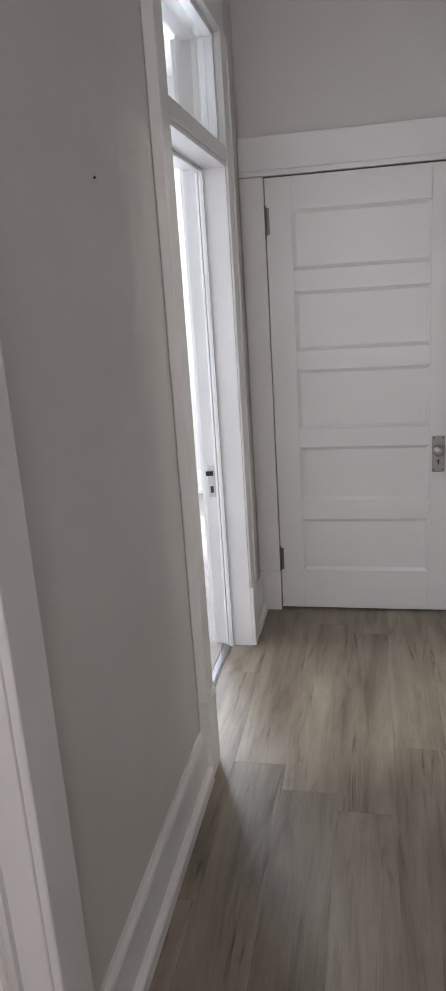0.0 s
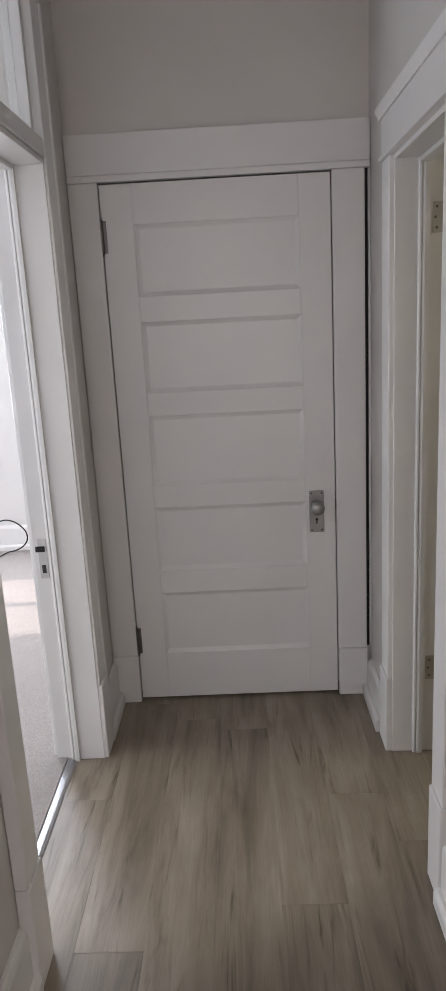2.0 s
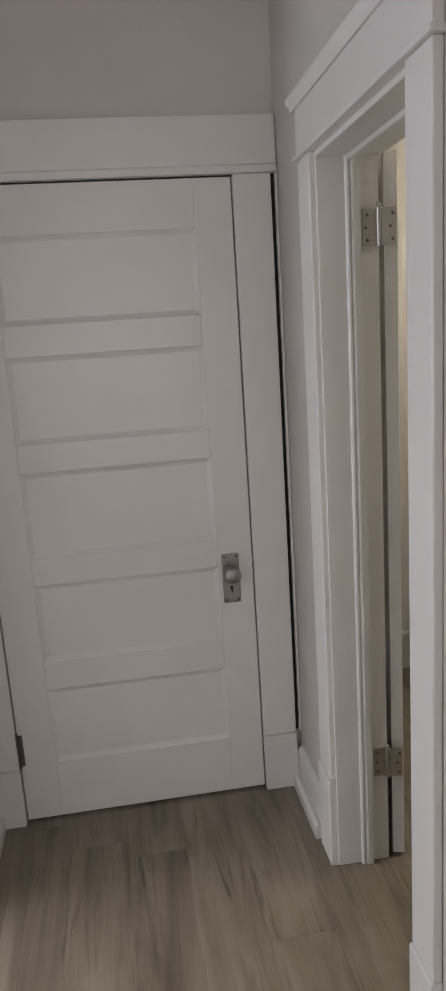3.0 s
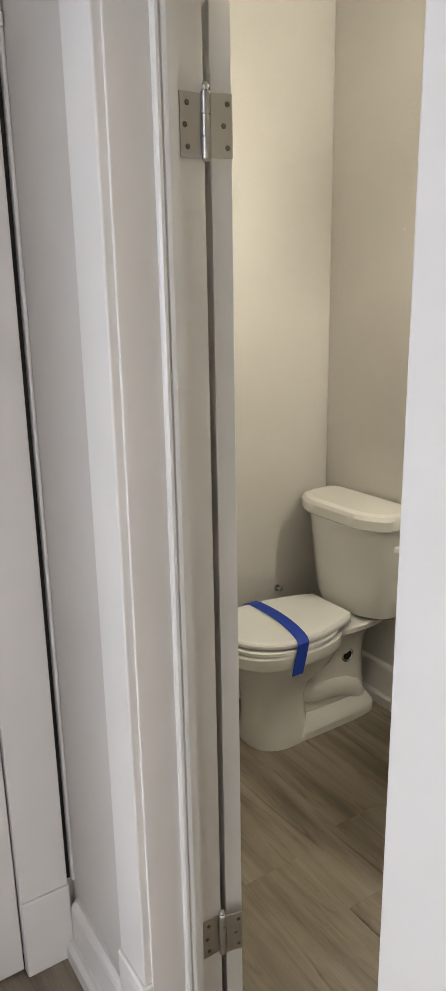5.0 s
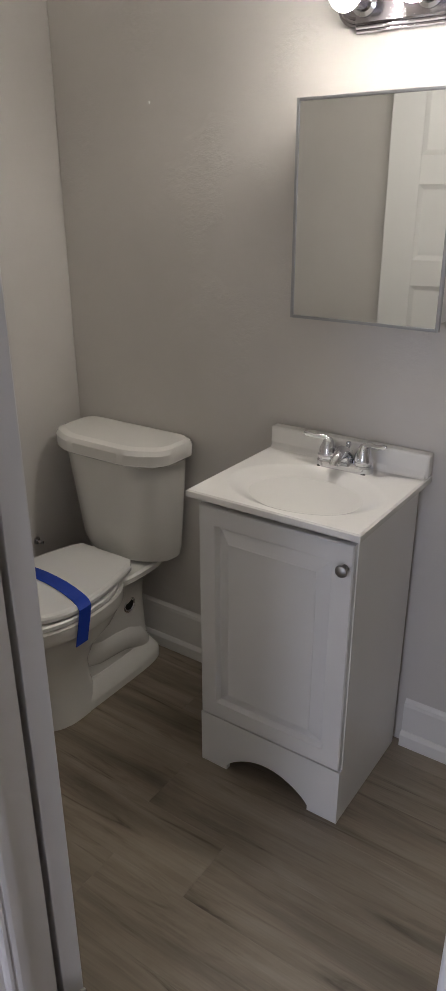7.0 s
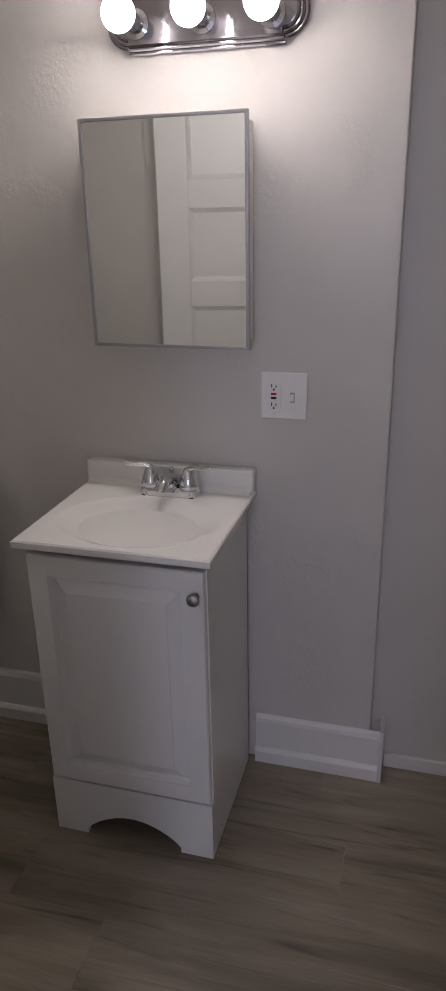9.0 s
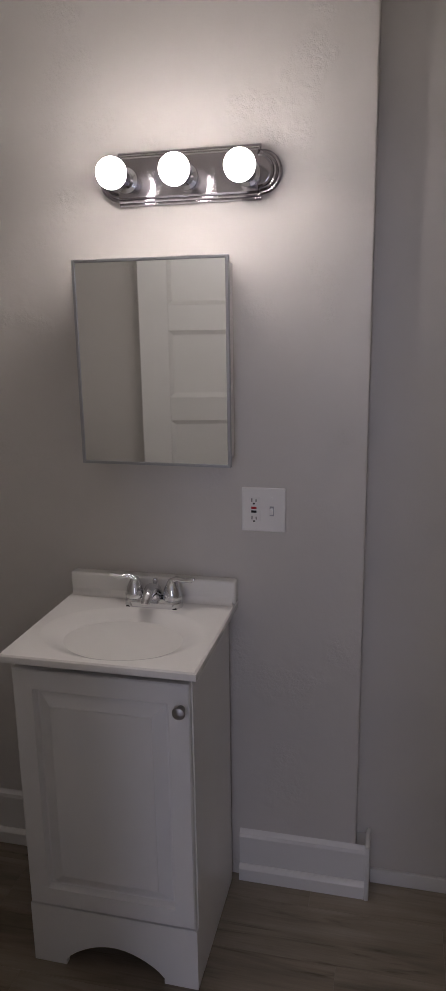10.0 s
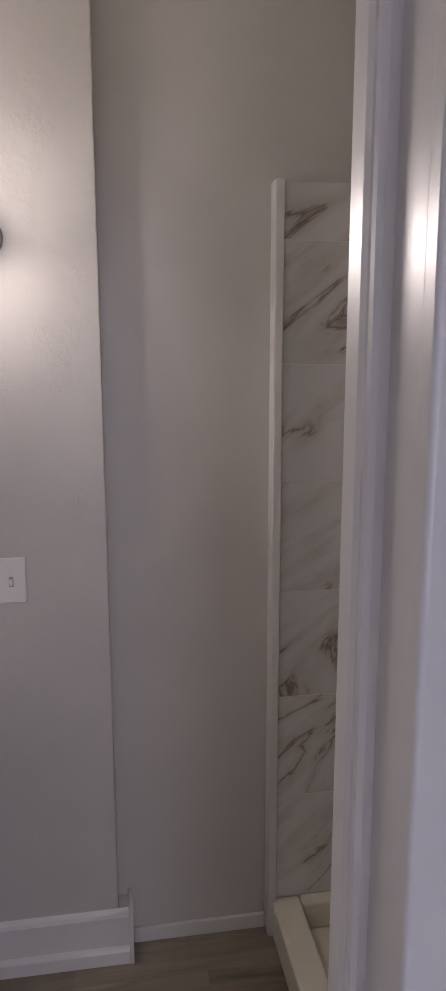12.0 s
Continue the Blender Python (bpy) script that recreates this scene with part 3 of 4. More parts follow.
part("plate", boxes((-0.708, -0.678, 3.1778, 3.1800, 0.715, 0.858, 0.0008)), NICKEL, sp)
part("keeper", boxes((-0.716, -0.684, 3.172, 3.1778, 0.812, 0.832, 0.002)), BLACK, sp)
# a thin dark sheet on the plate paints the shade in the hole
part("bolt_hole", boxes((-0.700, -0.686, 3.1768, 3.1778, 0.735, 0.765, 0.0004)), DARKMETAL, sp)

# carpet edge strip
th = empty("threshold_strip", "ribbed aluminium carpet edge strip in the bedroom doorway", "threshold", "structure")
part("strip", prism(bmesh.new(), [(-0.698, 0.0), (-0.655, 0.0), (-0.657, 0.003), (-0.670, 0.007), (-0.686, 0.007), (-0.698, 0.003)], "y", 2.345, 3.178), ALU, th)
for i in range(3):
    part("rib", boxes((-0.668 - i * 0.008, -0.666 - i * 0.008, 2.346, 3.177, 0.005, 0.0082)), ALU, th)

structure("carpet", boxes((XWIN, -0.690, 1.52, YBED, -0.02, 0.010)), CARPET, "beige cut-pile bedroom carpet with sun patches", "carpet")

# cable lying against the far bedroom baseboard
cb = bmesh.new()
tube(cb, [(-1.60 + 0.13 * math.sin(a) - 0.05, 5.66 - 0.02 * math.sin(a * 2), 0.14 + 0.115 * math.cos(a)) for a in np.linspace(-0.6, 3.2, 26)] + [(-1.72, 5.55, 0.016), (-1.95, 5.45, 0.016)], 0.005, 8)
tagged(mesh_object("cable", cb, BLACK), "thin black cable looped by the bedroom baseboard", "cable")

# wall nail
nl = bmesh.new()
turned(nl, [(0, 0.003), (0.003, 0.0028), (0.004, 0.0)], (XL, 1.759, 1.83), (1, 0, 0), 10)
tagged(mesh_object("nail", nl, DARKMETAL), "small dark nail in the greige painted wall", "nail")
nl = bmesh.new()
turned(nl, [(0, 0.004), (0.002, 0.0035), (0.003, 0.0)], (XB1, 3.986, 1.788), (-1, 0, 0), 10)
tagged(mesh_object("wall_plug", nl, TRIM), "small painted plug in the bathroom wall", "wall plug")


# ---- toilet ----
TY = 4.072


def egg(x0, x1, hw, z, k=40, p=2.4, cy=TY):
    """A rounded horizontal ring; superellipse of power p."""
    out = []
    for i in range(k):
        a = 2 * math.pi * i / k
        c, s = math.cos(a), math.sin(a)
        out.append(((x0 + x1) / 2 + (x1 - x0) / 2 * math.copysign(abs(c) ** (2 / p), c), cy + hw * math.copysign(abs(s) ** (2 / p), s), z))
    return out


toilet = empty("toilet", "white two-piece toilet, lid closed and taped, by the wall", "toilet")
bm = bmesh.new()
loft(bm, [egg(1.335, 1.60, 0.116, 0.0), egg(1.333, 1.60, 0.115, 0.03), egg(1.342, 1.575, 0.104, 0.10), egg(1.340, 1.575, 0.104, 0.18), egg(1.322, 1.61, 0.120, 0.24),
          egg(1.293, 1.69, 0.148, 0.29), egg(1.268, 1.71, 0.170, 0.335), egg(1.252, 1.72, 0.181, 0.352), egg(1.246, 1.725, 0.185, 0.360), egg(1.245, 1.725, 0.186, 0.398), egg(1.250, 1.72, 0.181, 0.405)])
part("bowl", bm, CHINA, toilet)
bm = bmesh.new()
loft(bm, [egg(1.50, 1.885, 0.080, 0.03, p=3.6), egg(1.50, 1.88, 0.076, 0.07, p=3.6), egg(1.50, 1.875, 0.073, 0.14, p=3.4), egg(1.52, 1.87, 0.075, 0.26, p=3.2), egg(1.54, 1.875, 0.084, 0.32, p=3), egg(1.60, 1.90, 0.115, 0.365, p=3), egg(1.62, 1.925, 0.135, 0.385, p=3.4), egg(1.62, 1.928, 0.137, 0.402, p=3.4), egg(1.63, 1.92, 0.128, 0.408, p=3.4)])
part("trapway", bm, CHINA, toilet)
bm = bmesh.new()
loft(bm, [egg(1.38, 1.905, 0.114, 0.0, p=4.5), egg(1.38, 1.905, 0.114, 0.026, p=4.5), egg(1.39, 1.900, 0.110, 0.040, p=4.5), egg(1.42, 1.885, 0.095, 0.062, p=4.2), egg(1.45, 1.87, 0.078, 0.080, p=4)])
part("foot", bm, CHINA, toilet)
for s in (-1, 1):
    bm = bmesh.new()
    tube(bm, [(1.50, TY + s * 0.022, 0.19), (1.55, TY + s * 0.030, 0.165), (1.61, TY + s * 0.034, 0.150), (1.68, TY + s * 0.035, 0.145), (1.74, TY + s * 0.034, 0.135), (1.79, TY + s * 0.030, 0.11), (1.82, TY + s * 0.026, 0.07), (1.83, TY + s * 0.024, 0.03)], [0.050, 0.054, 0.056, 0.057, 0.057, 0.056, 0.055, 0.055], 20)
    part("trap_bulge", bm, CHINA, toilet)
hole = part("drain_port", turned(bmesh.new(), [(0, 0.030), (0.006, 0.029), (0.008, 0.024), (0.004, 0.021)], (1.755, TY - 0.070, 0.262), (0, -1, 0), 24), CHROME, toilet, "open metal-rimmed port in the side")
# black disc painting the shade inside the port
part("port_shade", turned(bmesh.new(), [(0, 0.020), (0.0015, 0.019), (0.0016, 0.0)], (1.755, TY - 0.0745, 0.262), (0, -1, 0), 20), BLACK, hole)
for yy in (TY - 0.086, TY + 0.086):
    part("bolt_cap", turned(bmesh.new(), [(0, 0.012), (0.010, 0.011), (0.016, 0.006), (0.017, 0.0)], (1.60, yy, 0.036), (0, 0, 1), 14), CHINA, toilet)
bm = bmesh.new()
loft(bm, [egg(1.256, 1.70, 0.182, 0.406), egg(1.252, 1.70, 0.185, 0.410), egg(1.252, 1.70, 0.185, 0.421), egg(1.258, 1.70, 0.180, 0.425)])
part("seat", bm, SEATP, toilet)
bm = bmesh.new()


def lid_ring(grow, z):
    """Lid outline: rounded front, tapering to a straight back."""
    pts = []
    for i in range(41):
        a = math.pi / 2 + math.pi * i / 40
        pts.append((1.440 + (0.182 + grow) * math.cos(a), TY + (0.180 + grow) * math.sin(a), z))
    for x, hw in ((1.54, 0.176), (1.62, 0.160), (1.71, 0.135)):
        pts.append((x, TY - hw - grow, z))
    for x, hw in ((1.735, 0.110), (1.735, -0.110)):
        pts.append((x, TY - hw, z))
    for x, hw in ((1.71, 0.135), (1.62, 0.160), (1.54, 0.176)):
        pts.append((x, TY + hw + grow, z))
    return pts


loft(bm, [lid_ring(-0.006, 0.4300), lid_ring(0, 0.433), lid_ring(0.001, 0.444), lid_ring(-0.004, 0.450), lid_ring(-0.016, 0.4535)])
part("lid", bm, SEATP, toilet)
for yy in (TY - 0.07, TY + 0.07):
    part("seat_hinge", boxes((1.69, 1.735, yy - 0.02, yy + 0.02, 0.404, 0.440, 0.006, 3)), SEATP, toilet)


def tank_ring(front, back, hw, z, ch):
    """Tank outline with cut-off front corners, slightly rounded."""
    raw = [(back, TY + hw), (front + ch * 0.55, TY + hw), (front, TY + hw - ch), (front, TY - hw + ch), (front + ch * 0.55, TY - hw), (back, TY - hw)]
    out = []
    k = len(raw)
    for i in range(k):
        p0, p, p1 = Vector(raw[i - 1]), Vector(raw[i]), Vector(raw[(i + 1) % k])
        r = 0.045
        a, b = p + (p0 - p).normalized() * r, p + (p1 - p).normalized() * r
        for j in range(9):
            t = j / 8
            q = a * (1 - t) ** 2 + p * 2 * t * (1 - t) + b * t * t
            out.append((q.x, q.y, z))
    return out


bm = bmesh.new()
loft(bm, [tank_ring(1.80, 1.915, 0.165, 0.408, 0.09), tank_ring(1.772, 1.925, 0.187, 0.425, 0.10), tank_ring(1.765, 1.928, 0.193, 0.455, 0.10), tank_ring(1.738, 1.93, 0.219, 0.785, 0.10)])
part("tank", bm, CHINA, toilet)
bm = bmesh.new()
loft(bm, [tank_ring(1.724, 1.935, 0.228, 0.780, 0.10), tank_ring(1.716, 1.937, 0.236, 0.786, 0.10), tank_ring(1.716, 1.937, 0.239, 0.820, 0.10), tank_ring(1.724, 1.935, 0.233, 0.834, 0.10), tank_ring(1.745, 1.932, 0.217, 0.840, 0.09)])
part("tank_lid", bm, CHINA, toilet)

toilet.location.x = 0.012

# masking tape across the lid and down both sides of the bowl
tp = bmesh.new()
w = 0.024
line = []
for s, z in ((-1, 0.335), (-1, 0.37), (-1, 0.41)):
    line.append((TY + s * 0.190, z))
line += [(TY - 0.189, 0.444), (TY - 0.176, 0.4535)]
line += [(TY + v, 0.4560) for v in np.linspace(-0.15, 0.15, 7)]
line += [(TY + 0.176, 0.4535), (TY + 0.189, 0.444), (TY + 0.190, 0.37)]


def tape_x(y, z):
    """The strip bows towards the tank and its loose ends slant forward."""
    return 1.478 + 0.10 * (y - TY) + 0.026 * (1 - ((y - TY) / 0.19) ** 2) - 0.25 * max(0, 0.44 - z)


stations = []
for i, (y, z) in enumerate(line):
    ya, za = line[max(i - 1, 0)]
    yb, zb = line[min(i + 1, len(line) - 1)]
    d = Vector((yb - ya, zb - za)).normalized()
    ny, nz = -d.y * 0.0015, d.x * 0.0015
    xc = tape_x(y, z)
    stations.append([(xc - w, y, z), (xc + w, y, z), (xc + w, y + ny, z + nz), (xc - w, y + ny, z + nz)])
loft(tp, stations)
tagged(mesh_object("masking_tape", tp, TAPE), "blue masking tape strip across the closed toilet lid", "tape")

# water supply stop behind the toilet
sv = empty("supply_valve", "small chrome water supply stop beside the toilet", "valve")
part("flange", turned(bmesh.new(), [(0, 0.014), (0.003, 0.013), (0.005, 0.008), (0.005, 0.0)], (1.703, YB - 0.001, 0.430), (0, -1, 0), 20), CHROME, sv)
part("stub", turned(bmesh.new(), [(0, 0.005), (0.016, 0.005), (0.017, 0.007), (0.026, 0.007), (0.027, 0.0)], (1.703, YB - 0.004, 0.430), (0, -1, 0), 14), CHROME, sv)

# ---- vanity ----
van = empty("vanity_cabinet", "white one-door bathroom vanity cabinet with arched toe kick", "vanity")
VY0, VY1 = 3.096, 3.536
part("side_panel", boxes((1.568, 1.935, VY0, VY0 + 0.016, 0, 0.852, 0.001)), VANITY, van)
part("side_panel", boxes((1.568, 1.935, VY1 - 0.016, VY1, 0, 0.852, 0.001)), VANITY, van)
part("bottom_panel", boxes((1.568, 1.935, VY0 + 0.016, VY1 - 0.016, 0.165, 0.18)), VANITY, van)
part("back_panel", boxes((1.92, 1.935, VY0 + 0.016, VY1 - 0.016, 0.18, 0.852)), VANITY, van)
part("face_frame", boxes((1.568, 1.58, VY0 + 0.016, VY1 - 0.016, 0.18, 0.812)), VANITY, van)
ym = (VY0 + VY1) / 2
arch = [(VY0, 0), (VY0 + 0.088, 0), (VY0 + 0.088, 0.012)]
arch += [(ym - 0.133 + 0.266 * i / 22, 0.014 + 0.064 * math.sin(math.pi * i / 22) ** 0.75) for i in range(23)]
arch += [(VY1 - 0.088, 0.012), (VY1 - 0.088, 0), (VY1, 0), (VY1, 0.172), (VY0, 0.172)]
part("toe_apron", prism(bmesh.new(), arch, "x", 1.551, 1.568), VANITY, van)
bm = bmesh.new()
dy0, dy1, dz0, dz1 = VY0 + 0.003, VY1 - 0.003, 0.177, 0.825
rings = []
for inset, x in ((0.0, 1.568), (0.0, 1.5525), (0.003, 1.5490), (0.050, 1.5490), (0.053, 1.5560), (0.056, 1.5645), (0.060, 1.5650), (0.090, 1.5510), (0.092, 1.5492)):
    rings.append([(x, dy0 + inset, dz0 + inset), (x, dy1 - inset, dz0 + inset), (x, dy1 - inset, dz1 - inset), (x, dy0 + inset, dz1 - inset)])
loft(bm, rings)
vd = part("door", bm, VANITY, van, "", True)
part("knob", turned(bmesh.new(), [(0, 0.009), (0.004, 0.007), (0.012, 0.007), (0.016, 0.013), (0.021, 0.0155), (0.025, 0.014), (0.028, 0.008), (0.029, 0.0)], (1.549, 3.118, 0.766), (-1, 0, 0), 20), OLDNICKEL, vd, "round brushed nickel knob")

# top with a sunk oval bowl
top = empty("basin_countertop", "white cultured marble vanity top with integral oval basin", "countertop")
bm = bmesh.new()
tx0, tx1, ty0, ty1, tz = 1.514, 1.954, 3.072, 3.545, 0.874
bcx, bcy, ra, rb = 1.690, 3.306, 0.158, 0.208
K = 64
outer, rim = [], []
for i in range(K):
    a = 2 * math.pi * i / K
    c, s = math.cos(a), math.sin(a)
    rim.append((c, s))
    kx = ((tx1 if c > 0 else tx0) - bcx) / c if abs(c) > 1e-6 else 1e9
    ky = ((ty1 if s > 0 else ty0) - bcy) / s if abs(s) > 1e-6 else 1e9
    q = min(kx, ky)
    outer.append((bcx + c * q, bcy + s * q))
for cxn, cyn in ((tx0, ty0), (tx0, ty1), (tx1, ty0), (tx1, ty1)):
    j = min(range(K), key=lambda n: (outer[n][0] - cxn) ** 2 + (outer[n][1] - cyn) ** 2)
    outer[j] = (cxn, cyn)
rg = [[(x + (0.004 if x < bcx else -0.001), y + (0.004 if y < bcy else -0.004), tz - 0.021) for x, y in outer],
      [(x, y, tz - 0.019) for x, y in outer], [(x, y, tz - 0.004) for x, y in outer],
      [(x + (bcx - x) * 0.02, y + (bcy - y) * 0.02, tz) for x, y in outer]]
for f in (1.0, 0.985, 0.965, 0.94, 0.91, 0.86, 0.78, 0.70, 0.61, 0.51, 0.41, 0.31, 0.21, 0.10):
    z = -0.062 * (1 - f ** 2) ** 1.5
    rg.append([(bcx + c * ra * f, bcy + s * rb * f, tz + z) for c, s in rim])
loft(bm, rg, True, True)
slab = part("basin_slab", bm, CULTURED, top)
for poly in slab.data.polygons:
    poly.use_smooth = True
part("backsplash", boxes((1.919, 1.955, ty0 + 0.001, ty1 - 0.001, tz - 0.003, 0.936, 0.006, 3)), CULTURED, top)
part("cove", prism(bmesh.new(), [(1.918, tz - 0.002), (1.904, tz - 0.0005), (1.911, tz + 0.003), (1.915, tz + 0.008), (1.918, tz + 0.016)], "y", ty0 + 0.008, ty1 - 0.008), CULTURED, top)
part("drain", turned(bmesh.new(), [(0, 0.022), (0.003, 0.021), (0.004, 0.014), (0.002, 0.012), (0.002, 0.0)], (bcx, bcy, tz - 0.062), (0, 0, 1), 20), CHROME, top, "chrome basin drain")

# two-handle faucet
fc = empty("faucet", "chrome two-handle centerset faucet on the vanity top", "faucet")
FX, FY = 1.876, 3.286
bm = bmesh.new()


def pill(hx, hy, z):
    out = []
    for i in range(32):
        a = 2 * math.pi * i / 32
        out.append((FX + hx * math.cos(a), FY + math.copysign(hy - hx, math.sin(a)) + hx * math.sin(a), z))
    return out


loft(bm, [pill(0.028, 0.080, tz), pill(0.028, 0.080, tz + 0.014), pill(0.024, 0.076, tz + 0.020), pill(0.018, 0.070, tz + 0.023)])
part("base", bm, CHROME, fc)
part("gasket", boxes((FX - 0.027, FX + 0.027, FY - 0.070, FY + 0.070, tz - 0.001, tz + 0.002)), BLACK, fc)
bm = bmesh.new()
tube(bm, [(FX + 0.004, FY, tz + 0.018), (FX - 0.005, FY, tz + 0.042), (FX - 0.022, FY, tz + 0.050), (FX - 0.045, FY, tz + 0.045), (FX - 0.066, FY, tz + 0.034), (FX - 0.070, FY, tz + 0.027)], [0.026, 0.022, 0.018, 0.015, 0.012, 0.011], 16)
part("spout", bm, CHROME, fc)
for s in (-1, 1):
    hd = part("handle", turned(bmesh.new(), [(0, 0.027), (0.007, 0.027), (0.010, 0.0245), (0.026, 0.0225), (0.038, 0.017), (0.047, 0.013), (0.053, 0.007), (0.055, 0)], (FX, FY + s * 0.052, tz + 0.022), (0, 0, 1), 22), CHROME, fc)
    bm = bmesh.new()
    tube(bm, [(FX + 0.002, FY + s * 0.046, tz + 0.066), (FX - 0.004, FY + s * 0.066, tz + 0.078), (FX - 0.010, FY + s * 0.090, tz + 0.077), (FX - 0.014, FY + s * 0.110, tz + 0.081), (FX - 0.015, FY + s * 0.118, tz + 0.084)], [0.009, 0.0075, 0.006, 0.0075, 0.004], 12)
    part("lever", bm, CHROME, hd)
part("lift_rod", turned(bmesh.new(), [(0, 0.003), (0.030, 0.003), (0.032, 0.006), (0.040, 0.008), (0.046, 0.006), (0.048, 0)], (FX + 0.016, FY, tz + 0.022), (0, 0, 1), 14), CHROME, fc)

# ---- mirror cabinet ----
mc = empty("medicine_cabinet", "wall-hung mirrored medicine cabinet with thin metal frame", "mirror cabinet")
MY0, MY1, MZ0, MZ1, MX = 3.067, 3.464, 1.256, 1.760, 1.860
part("body", boxes((MX + 0.030, XB1, MY0 + 0.012, MY1 - 0.012, MZ0 + 0.012, MZ1 - 0.012, 0.003)), PLATE, mc, "white painted steel cabinet box")
f = 0.0075
# the mirrored door stands a finger ajar, hinged on the toilet side
leaf = part("mirror_door", boxes((0.008, 0.0138, f, MY1 - MY0 - f, MZ0 + f, MZ1 - f)), PLATE, mc)
W = MY1 - MY0
part("mirror", boxes((0.003, 0.008, f, W - f, MZ0 + f, MZ1 - f)), MIRROR, leaf, "silvered mirror glass")
for a in ((0, f, MZ0, MZ1), (W - f, W, MZ0, MZ1), (f, W - f, MZ0, MZ0 + f), (f, W - f, MZ1 - f, MZ1)):
    part("frame_strip", boxes((0, 0.014, *a, 0.0012)), FRAMEMETAL, leaf)
leaf.matrix_local = pose(MX - 0.003, MY0, 0, 0, 0, -1.6)

# ---- light bar ----
lb = empty("vanity_light", "chrome ribbed bar light with three lit globe bulbs", "wall light")
LY, LZ = 3.183, 1.950


def bar_ring(g, x):
    """Bar outline with shouldered, rounded ends; g shrinks it."""
    hy, hz, sh = 0.178, 0.062 - g, 0.012
    pts = []
    for sgn, a0 in ((1, -math.pi / 2), (-1, math.pi / 2)):
        pts.append((x, LY + sgn * (hy - g * 0.3), LZ - sgn * hz))
        r = max(hz - sh, 0.01)
        for i in range(17):
            a = a0 + math.pi * i / 16
            pts.append((x, LY + sgn * (hy - g * 0.3) + r * math.cos(a), LZ + r * math.sin(a)))
        pts.append((x, LY + sgn * (hy - g * 0.3), LZ + sgn * hz))
    return pts


bm = bmesh.new()
stack = [(0.0, XB1 - 0.0005), (0.0, XB1 - 0.006), (0.003, XB1 - 0.009), (0.006, XB1 - 0.009), (0.007, XB1 - 0.014), (0.010, XB1 - 0.017), (0.013, XB1 - 0.017), (0.014, XB1 - 0.022), (0.018, XB1 - 0.025), (0.020, XB1 - 0.025)]
loft(bm, [bar_ring(gg, x) for gg, x in stack])
part("backplate", bm, DARKCHROME, lb)
for yy in (3.335, 3.184, 3.033):
    so = part("socket", turned(bmesh.new(), [(0, 0.030), (0.004, 0.030), (0.007, 0.021), (0.062, 0.020), (0.064, 0.018), (0.062, 0.015)], (XB1 - 0.025, yy, LZ - 0.005), (-1, 0, 0), 24), CHROME, lb)
    dome = [(0.097 + 0.0355 * math.sin(a), 0.0355 * math.cos(a)) for a in np.linspace(-0.05, 1.5, 12)] + [(0.1325, 0.0)]
    part("bulb", turned(bmesh.new(), dome, (XB1 - 0.025, yy, LZ - 0.005), (-1, 0, 0), 28), BULB, so, "glowing white globe bulb")
    cup = [(0.040, 0.014), (0.060, 0.018)] + [(0.097 + 0.0358 * math.sin(a), 0.0358 * math.cos(a)) for a in np.linspace(-1.05, -0.05, 8)]
    part("bulb_collar", turned(bmesh.new(), cup, (XB1 - 0.025, yy, LZ - 0.005), (-1, 0, 0), 28), PLATE, so, "opaque white bulb collar")

# ---- outlet and switch plate ----
sw = empty("switch_plate", "white two-gang plate with receptacle and toggle switch", "switch plate")
part("plate", boxes((XB1 - 0.006, XB1, 2.944, 3.060, 1.070, 1.188, 0.003, 3)), PLATE, sw)
rc = part("receptacle", boxes((XB1 - 0.008, XB1 - 0.005, 3.010, 3.043, 1.096, 1.162, 0.001)), PLATE, sw)
# slots and ground holes are black pieces painting the shade within
for zc in (1.152, 1.105):
    part("slot", boxes((XB1 - 0.0086, XB1 - 0.0076, 3.031, 3.0333, zc - 0.002, zc + 0.007)), BLACK, rc)
    part("slot", boxes((XB1 - 0.0086, XB1 - 0.0076, 3.020, 3.0223, zc - 0.002, zc + 0.005)), BLACK, rc)
    part("ground_hole", turned(bmesh.new(), [(0, 0.0026), (0.0008, 0.0024)], (XB1 - 0.008, 3.0268, zc - 0.007), (-1, 0, 0), 10), BLACK, rc)
part("reset_button", boxes((XB1 - 0.0098, XB1 - 0.0076, 3.020, 3.034, 1.131, 1.137, 0.0006)), RED, rc, "red reset button")
part("test_button", boxes((XB1 - 0.0098, XB1 - 0.0076, 3.020, 3.034, 1.121, 1.127, 0.0006)), BLACK, rc, "black test button")
# darker grey piece round the toggle paints the slot's shadow
part("toggle_slot_shade", boxes((XB1 - 0.0068, XB1 - 0.0058, 2.9745, 2.9855, 1.113, 1.139, 0.0003)), FRAMEMETAL, sw, "grey piece painting the shade of the toggle slot")
part("toggle", boxes((XB1 - 0.016, XB1 - 0.005, 2.976, 2.984, 1.118, 1.134, 0.002)), PLATE, sw)
for yy in (2.980, 3.0265):
    for zc in (1.098, 1.160) if yy < 3 else (1.082, 1.176):
        part("screw", turned(bmesh.new(), [(0, 0.0032), (0.0009, 0.0026), (0.001, 0)], (XB1 - 0.006, yy, zc), (-1, 0, 0), 10), PLATE, sw)

# ---- shower ----
sh = empty("shower_pan", "cream acrylic shower pan with a raised front curb", "shower pan")
part("curb", boxes((XB0, 1.984, 2.212, 2.296, 0, 0.116, 0.010, 3)), PANP, sh)
part("pan_floor", boxes((XB0, 1.984, 1.42, 2.212, 0, 0.028, 0.004)), PANP, sh)
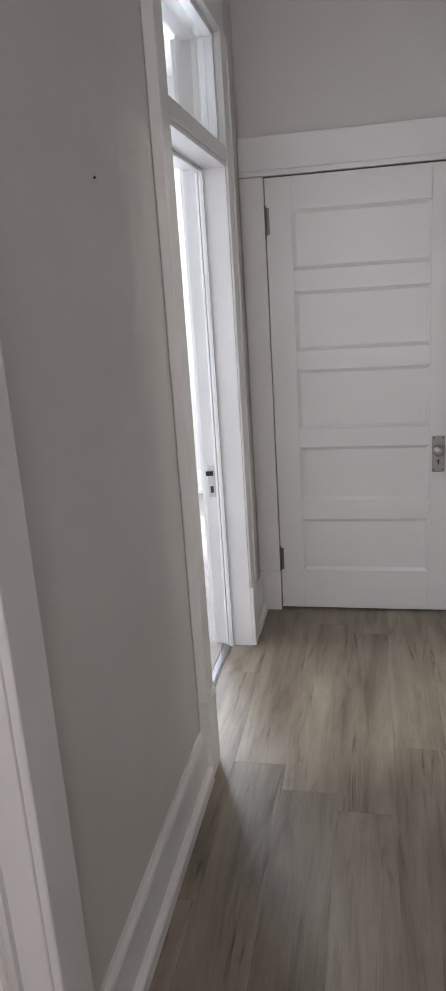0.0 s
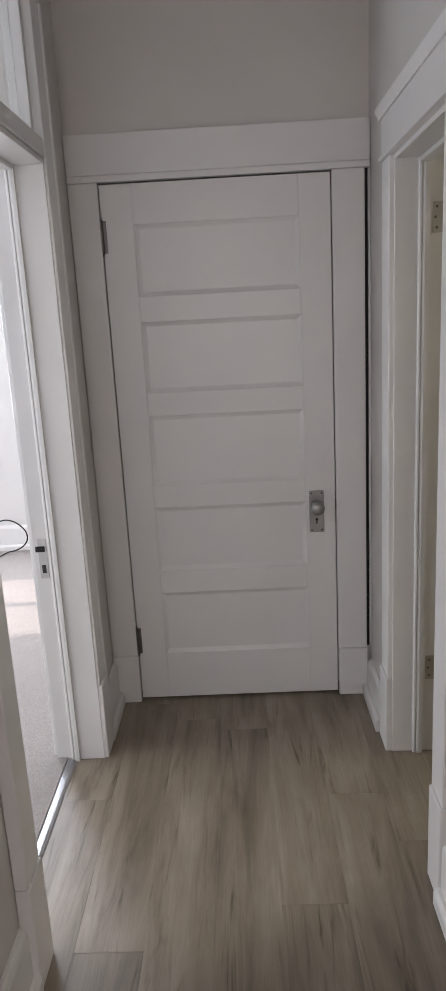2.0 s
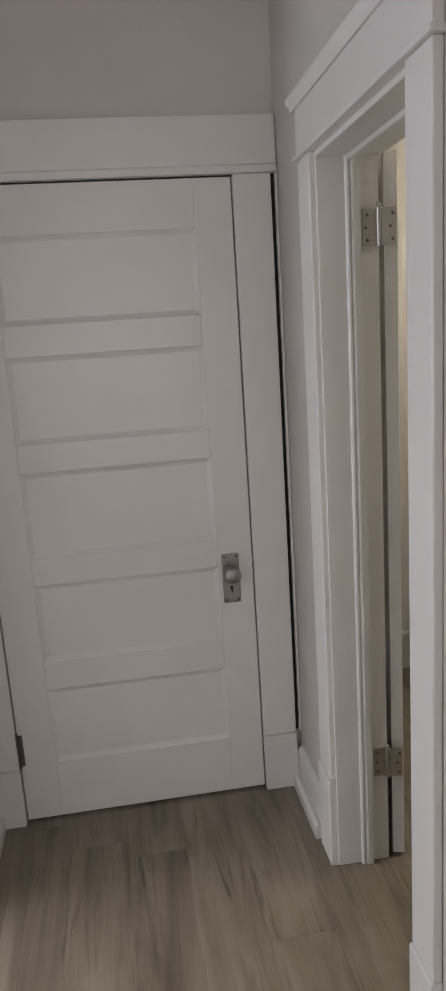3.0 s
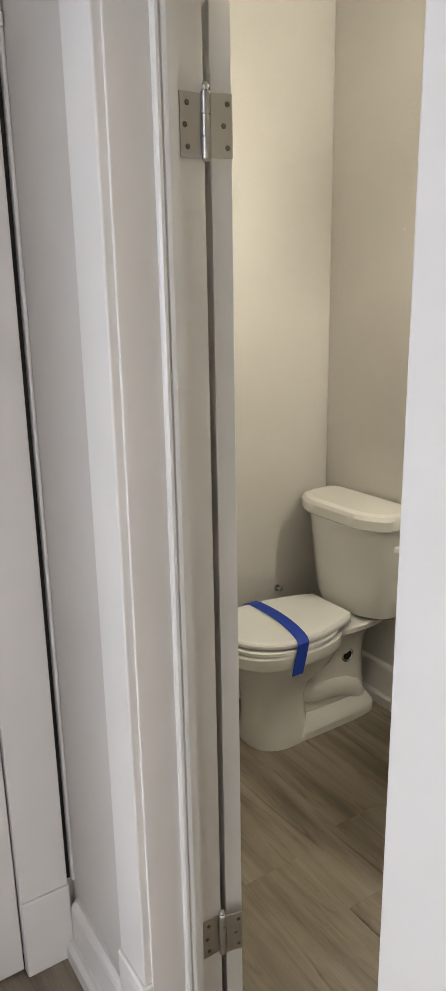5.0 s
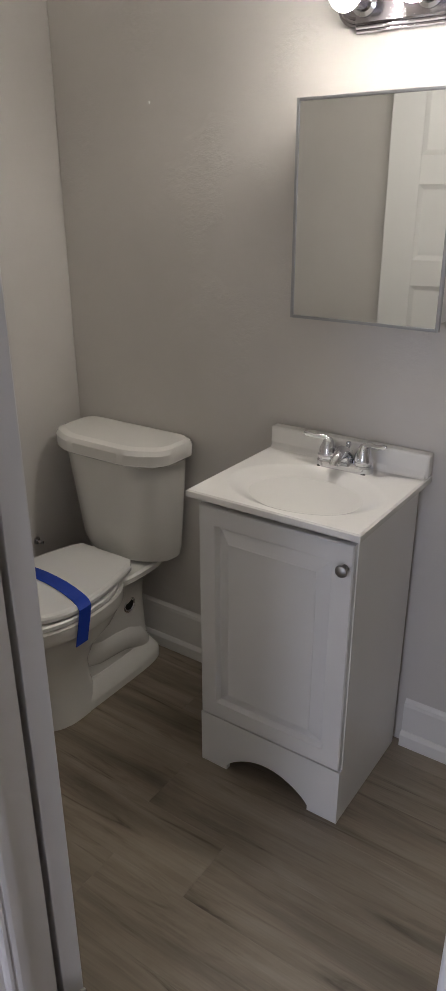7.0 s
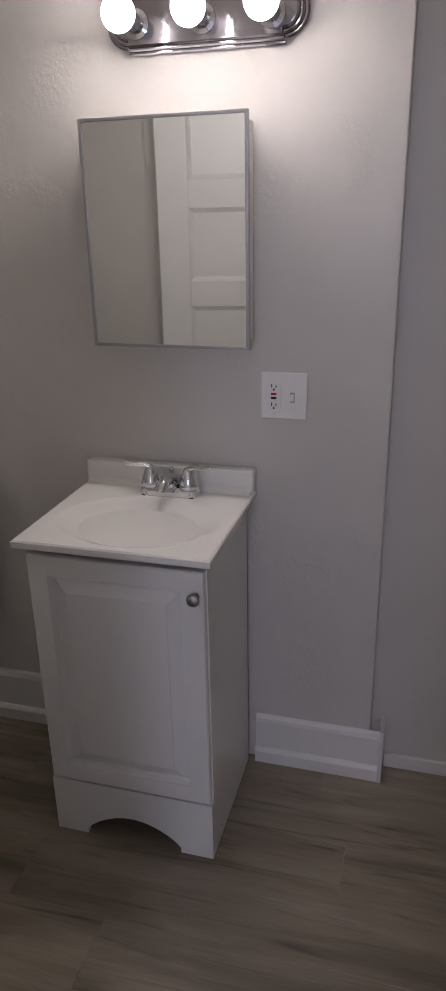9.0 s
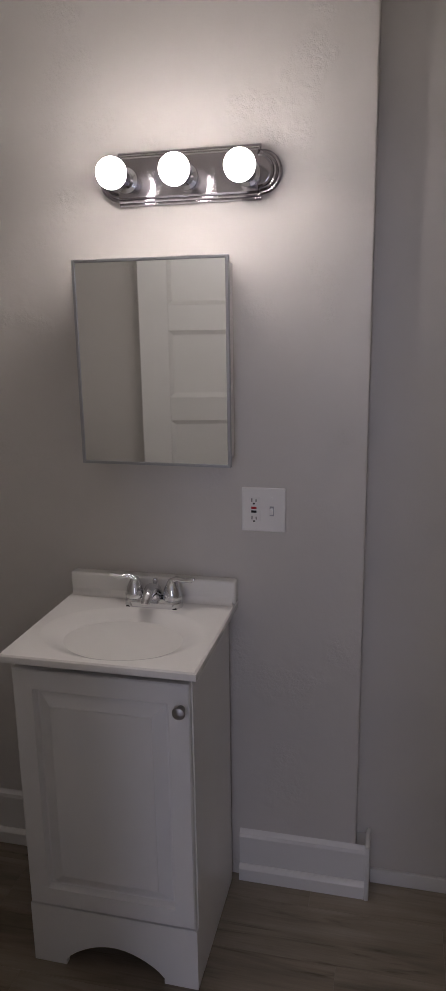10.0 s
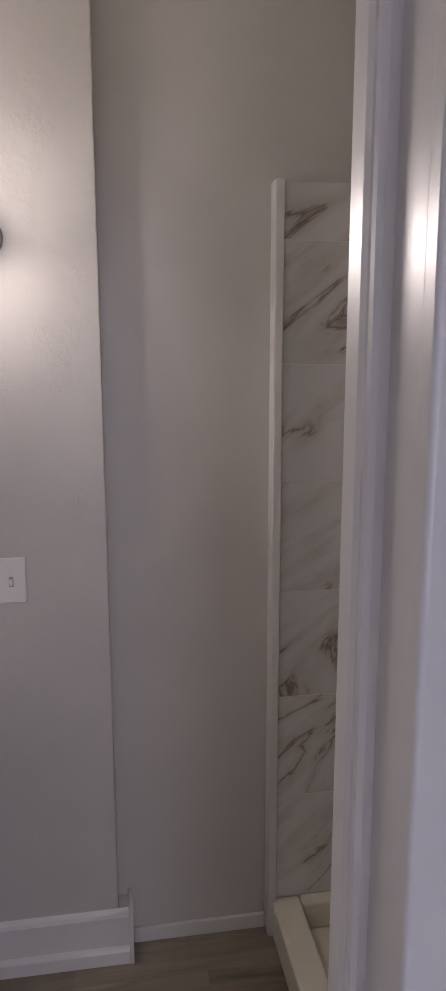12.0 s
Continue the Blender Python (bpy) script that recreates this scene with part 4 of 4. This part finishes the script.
part("pan_lip", boxes((1.940, 1.984, 1.42, 2.212, 0.028, 0.117, 0.008, 3)), PANP, sh)
part("drain", turned(bmesh.new(), [(0, 0.045), (0.003, 0.043), (0.0035, 0.0)], (1.3, 1.8, 0.028), (0, 0, 1), 20), CHROME, sh)
structure("trim", boxes((1.964, XB2, 2.286, 2.310, 0.0, 2.104, 0.004)), TRIM, "white vertical edge trim beside the shower tile", "tile trim")
tw = structure("wall_tile_backing", boxes((1.9853, XB2 - 0.0005, 1.40, 2.286, 0.03, 2.1025)), GROUT, "marble-look shower tile wall with pale grout", "tile wall")

# ---- floor pieces ----
floor = structure("floor", boxes((XBED + 0.04, 0.60, Y0, YB, -0.06, -0.004), (0.60, 2.16, 1.28, YB, -0.06, -0.004)), SUBFLOOR, "grey-brown oak-look vinyl plank floor", "floor")


def piece_mesh(name, lx, ly, lz, mat, bev=0.0005):
    me = bpy.data.meshes.new(name)
    bm = boxes((-lx / 2, lx / 2, -ly / 2, ly / 2, -lz, 0))
    bmesh.ops.bevel(bm, geom=[e for e in bm.edges if all(v.co.z > -1e-6 for v in e.verts)], offset=bev, segments=1, affect="EDGES")
    bm.to_mesh(me)
    bm.free()
    me.materials.append(mat)
    return me


PW, PL, GAP = 0.1815, 1.22, 0.0003
meshes = {}
rng = random.Random(5)
col = 0
x = XBED + 0.055
ends = {0: 2.942, 1: 3.55, 2: 2.20, 3: 2.12, 4: 2.466, 5: 2.93, 6: 2.70, 7: 3.40, 8: 2.95, 9: 3.52}
while x < 2.14:
    x1 = min(x + PW, 2.14)
    e = ends.get(col, 2.2 + rng.random() * PL)
    start = e - PL * math.ceil((e - Y0) / PL)
    y = start
    while y < YB - 0.01:
        a, b = max(y, Y0 if x1 < 0.65 else 1.3), min(y + PL, YB - 0.002)
        if b - a > 0.02:
            key = (round(x1 - x, 4), round(b - a, 4))
            if key not in meshes:
                meshes[key] = piece_mesh("plank", x1 - x - GAP, b - a - GAP, 0.004, VINYL)
            p = new("plank", meshes[key])
            p.location = ((x + x1) / 2, (a + b) / 2, 0)
            p.parent = floor
        y += PL
    x = x1
    col += 1

tile_meshes = {}
joints = [0.120, 0.135 + 0.305 * 1, 0.745, 1.05, 1.355, 1.66, 1.965, 2.103]
for i, (a, b) in enumerate(zip(joints, joints[1:])):
    shift = 0.305 if i % 2 else 0.0
    cuts = [1.402, 1.67 + shift, 2.283] if not i % 2 else [1.402, 1.975, 2.283]
    for c0, c1 in zip(cuts, cuts[1:]):
        key = (round(c1 - c0, 4), round(b - a, 4))
        if key not in tile_meshes:
            me = bpy.data.meshes.new("tile")
            bm = boxes((-0.006, 0.0, -(c1 - c0) / 2 + 0.0016, (c1 - c0) / 2 - 0.0016, -(b - a) / 2 + 0.0016, (b - a) / 2 - 0.0016, 0.0008, 1))
            bm.to_mesh(me)
            bm.free()
            me.materials.append(MARBLE)
            tile_meshes[key] = me
        t = new("tile", tile_meshes[key])
        t.location = (1.990, (c0 + c1) / 2, (a + b) / 2)
        t.parent = tw
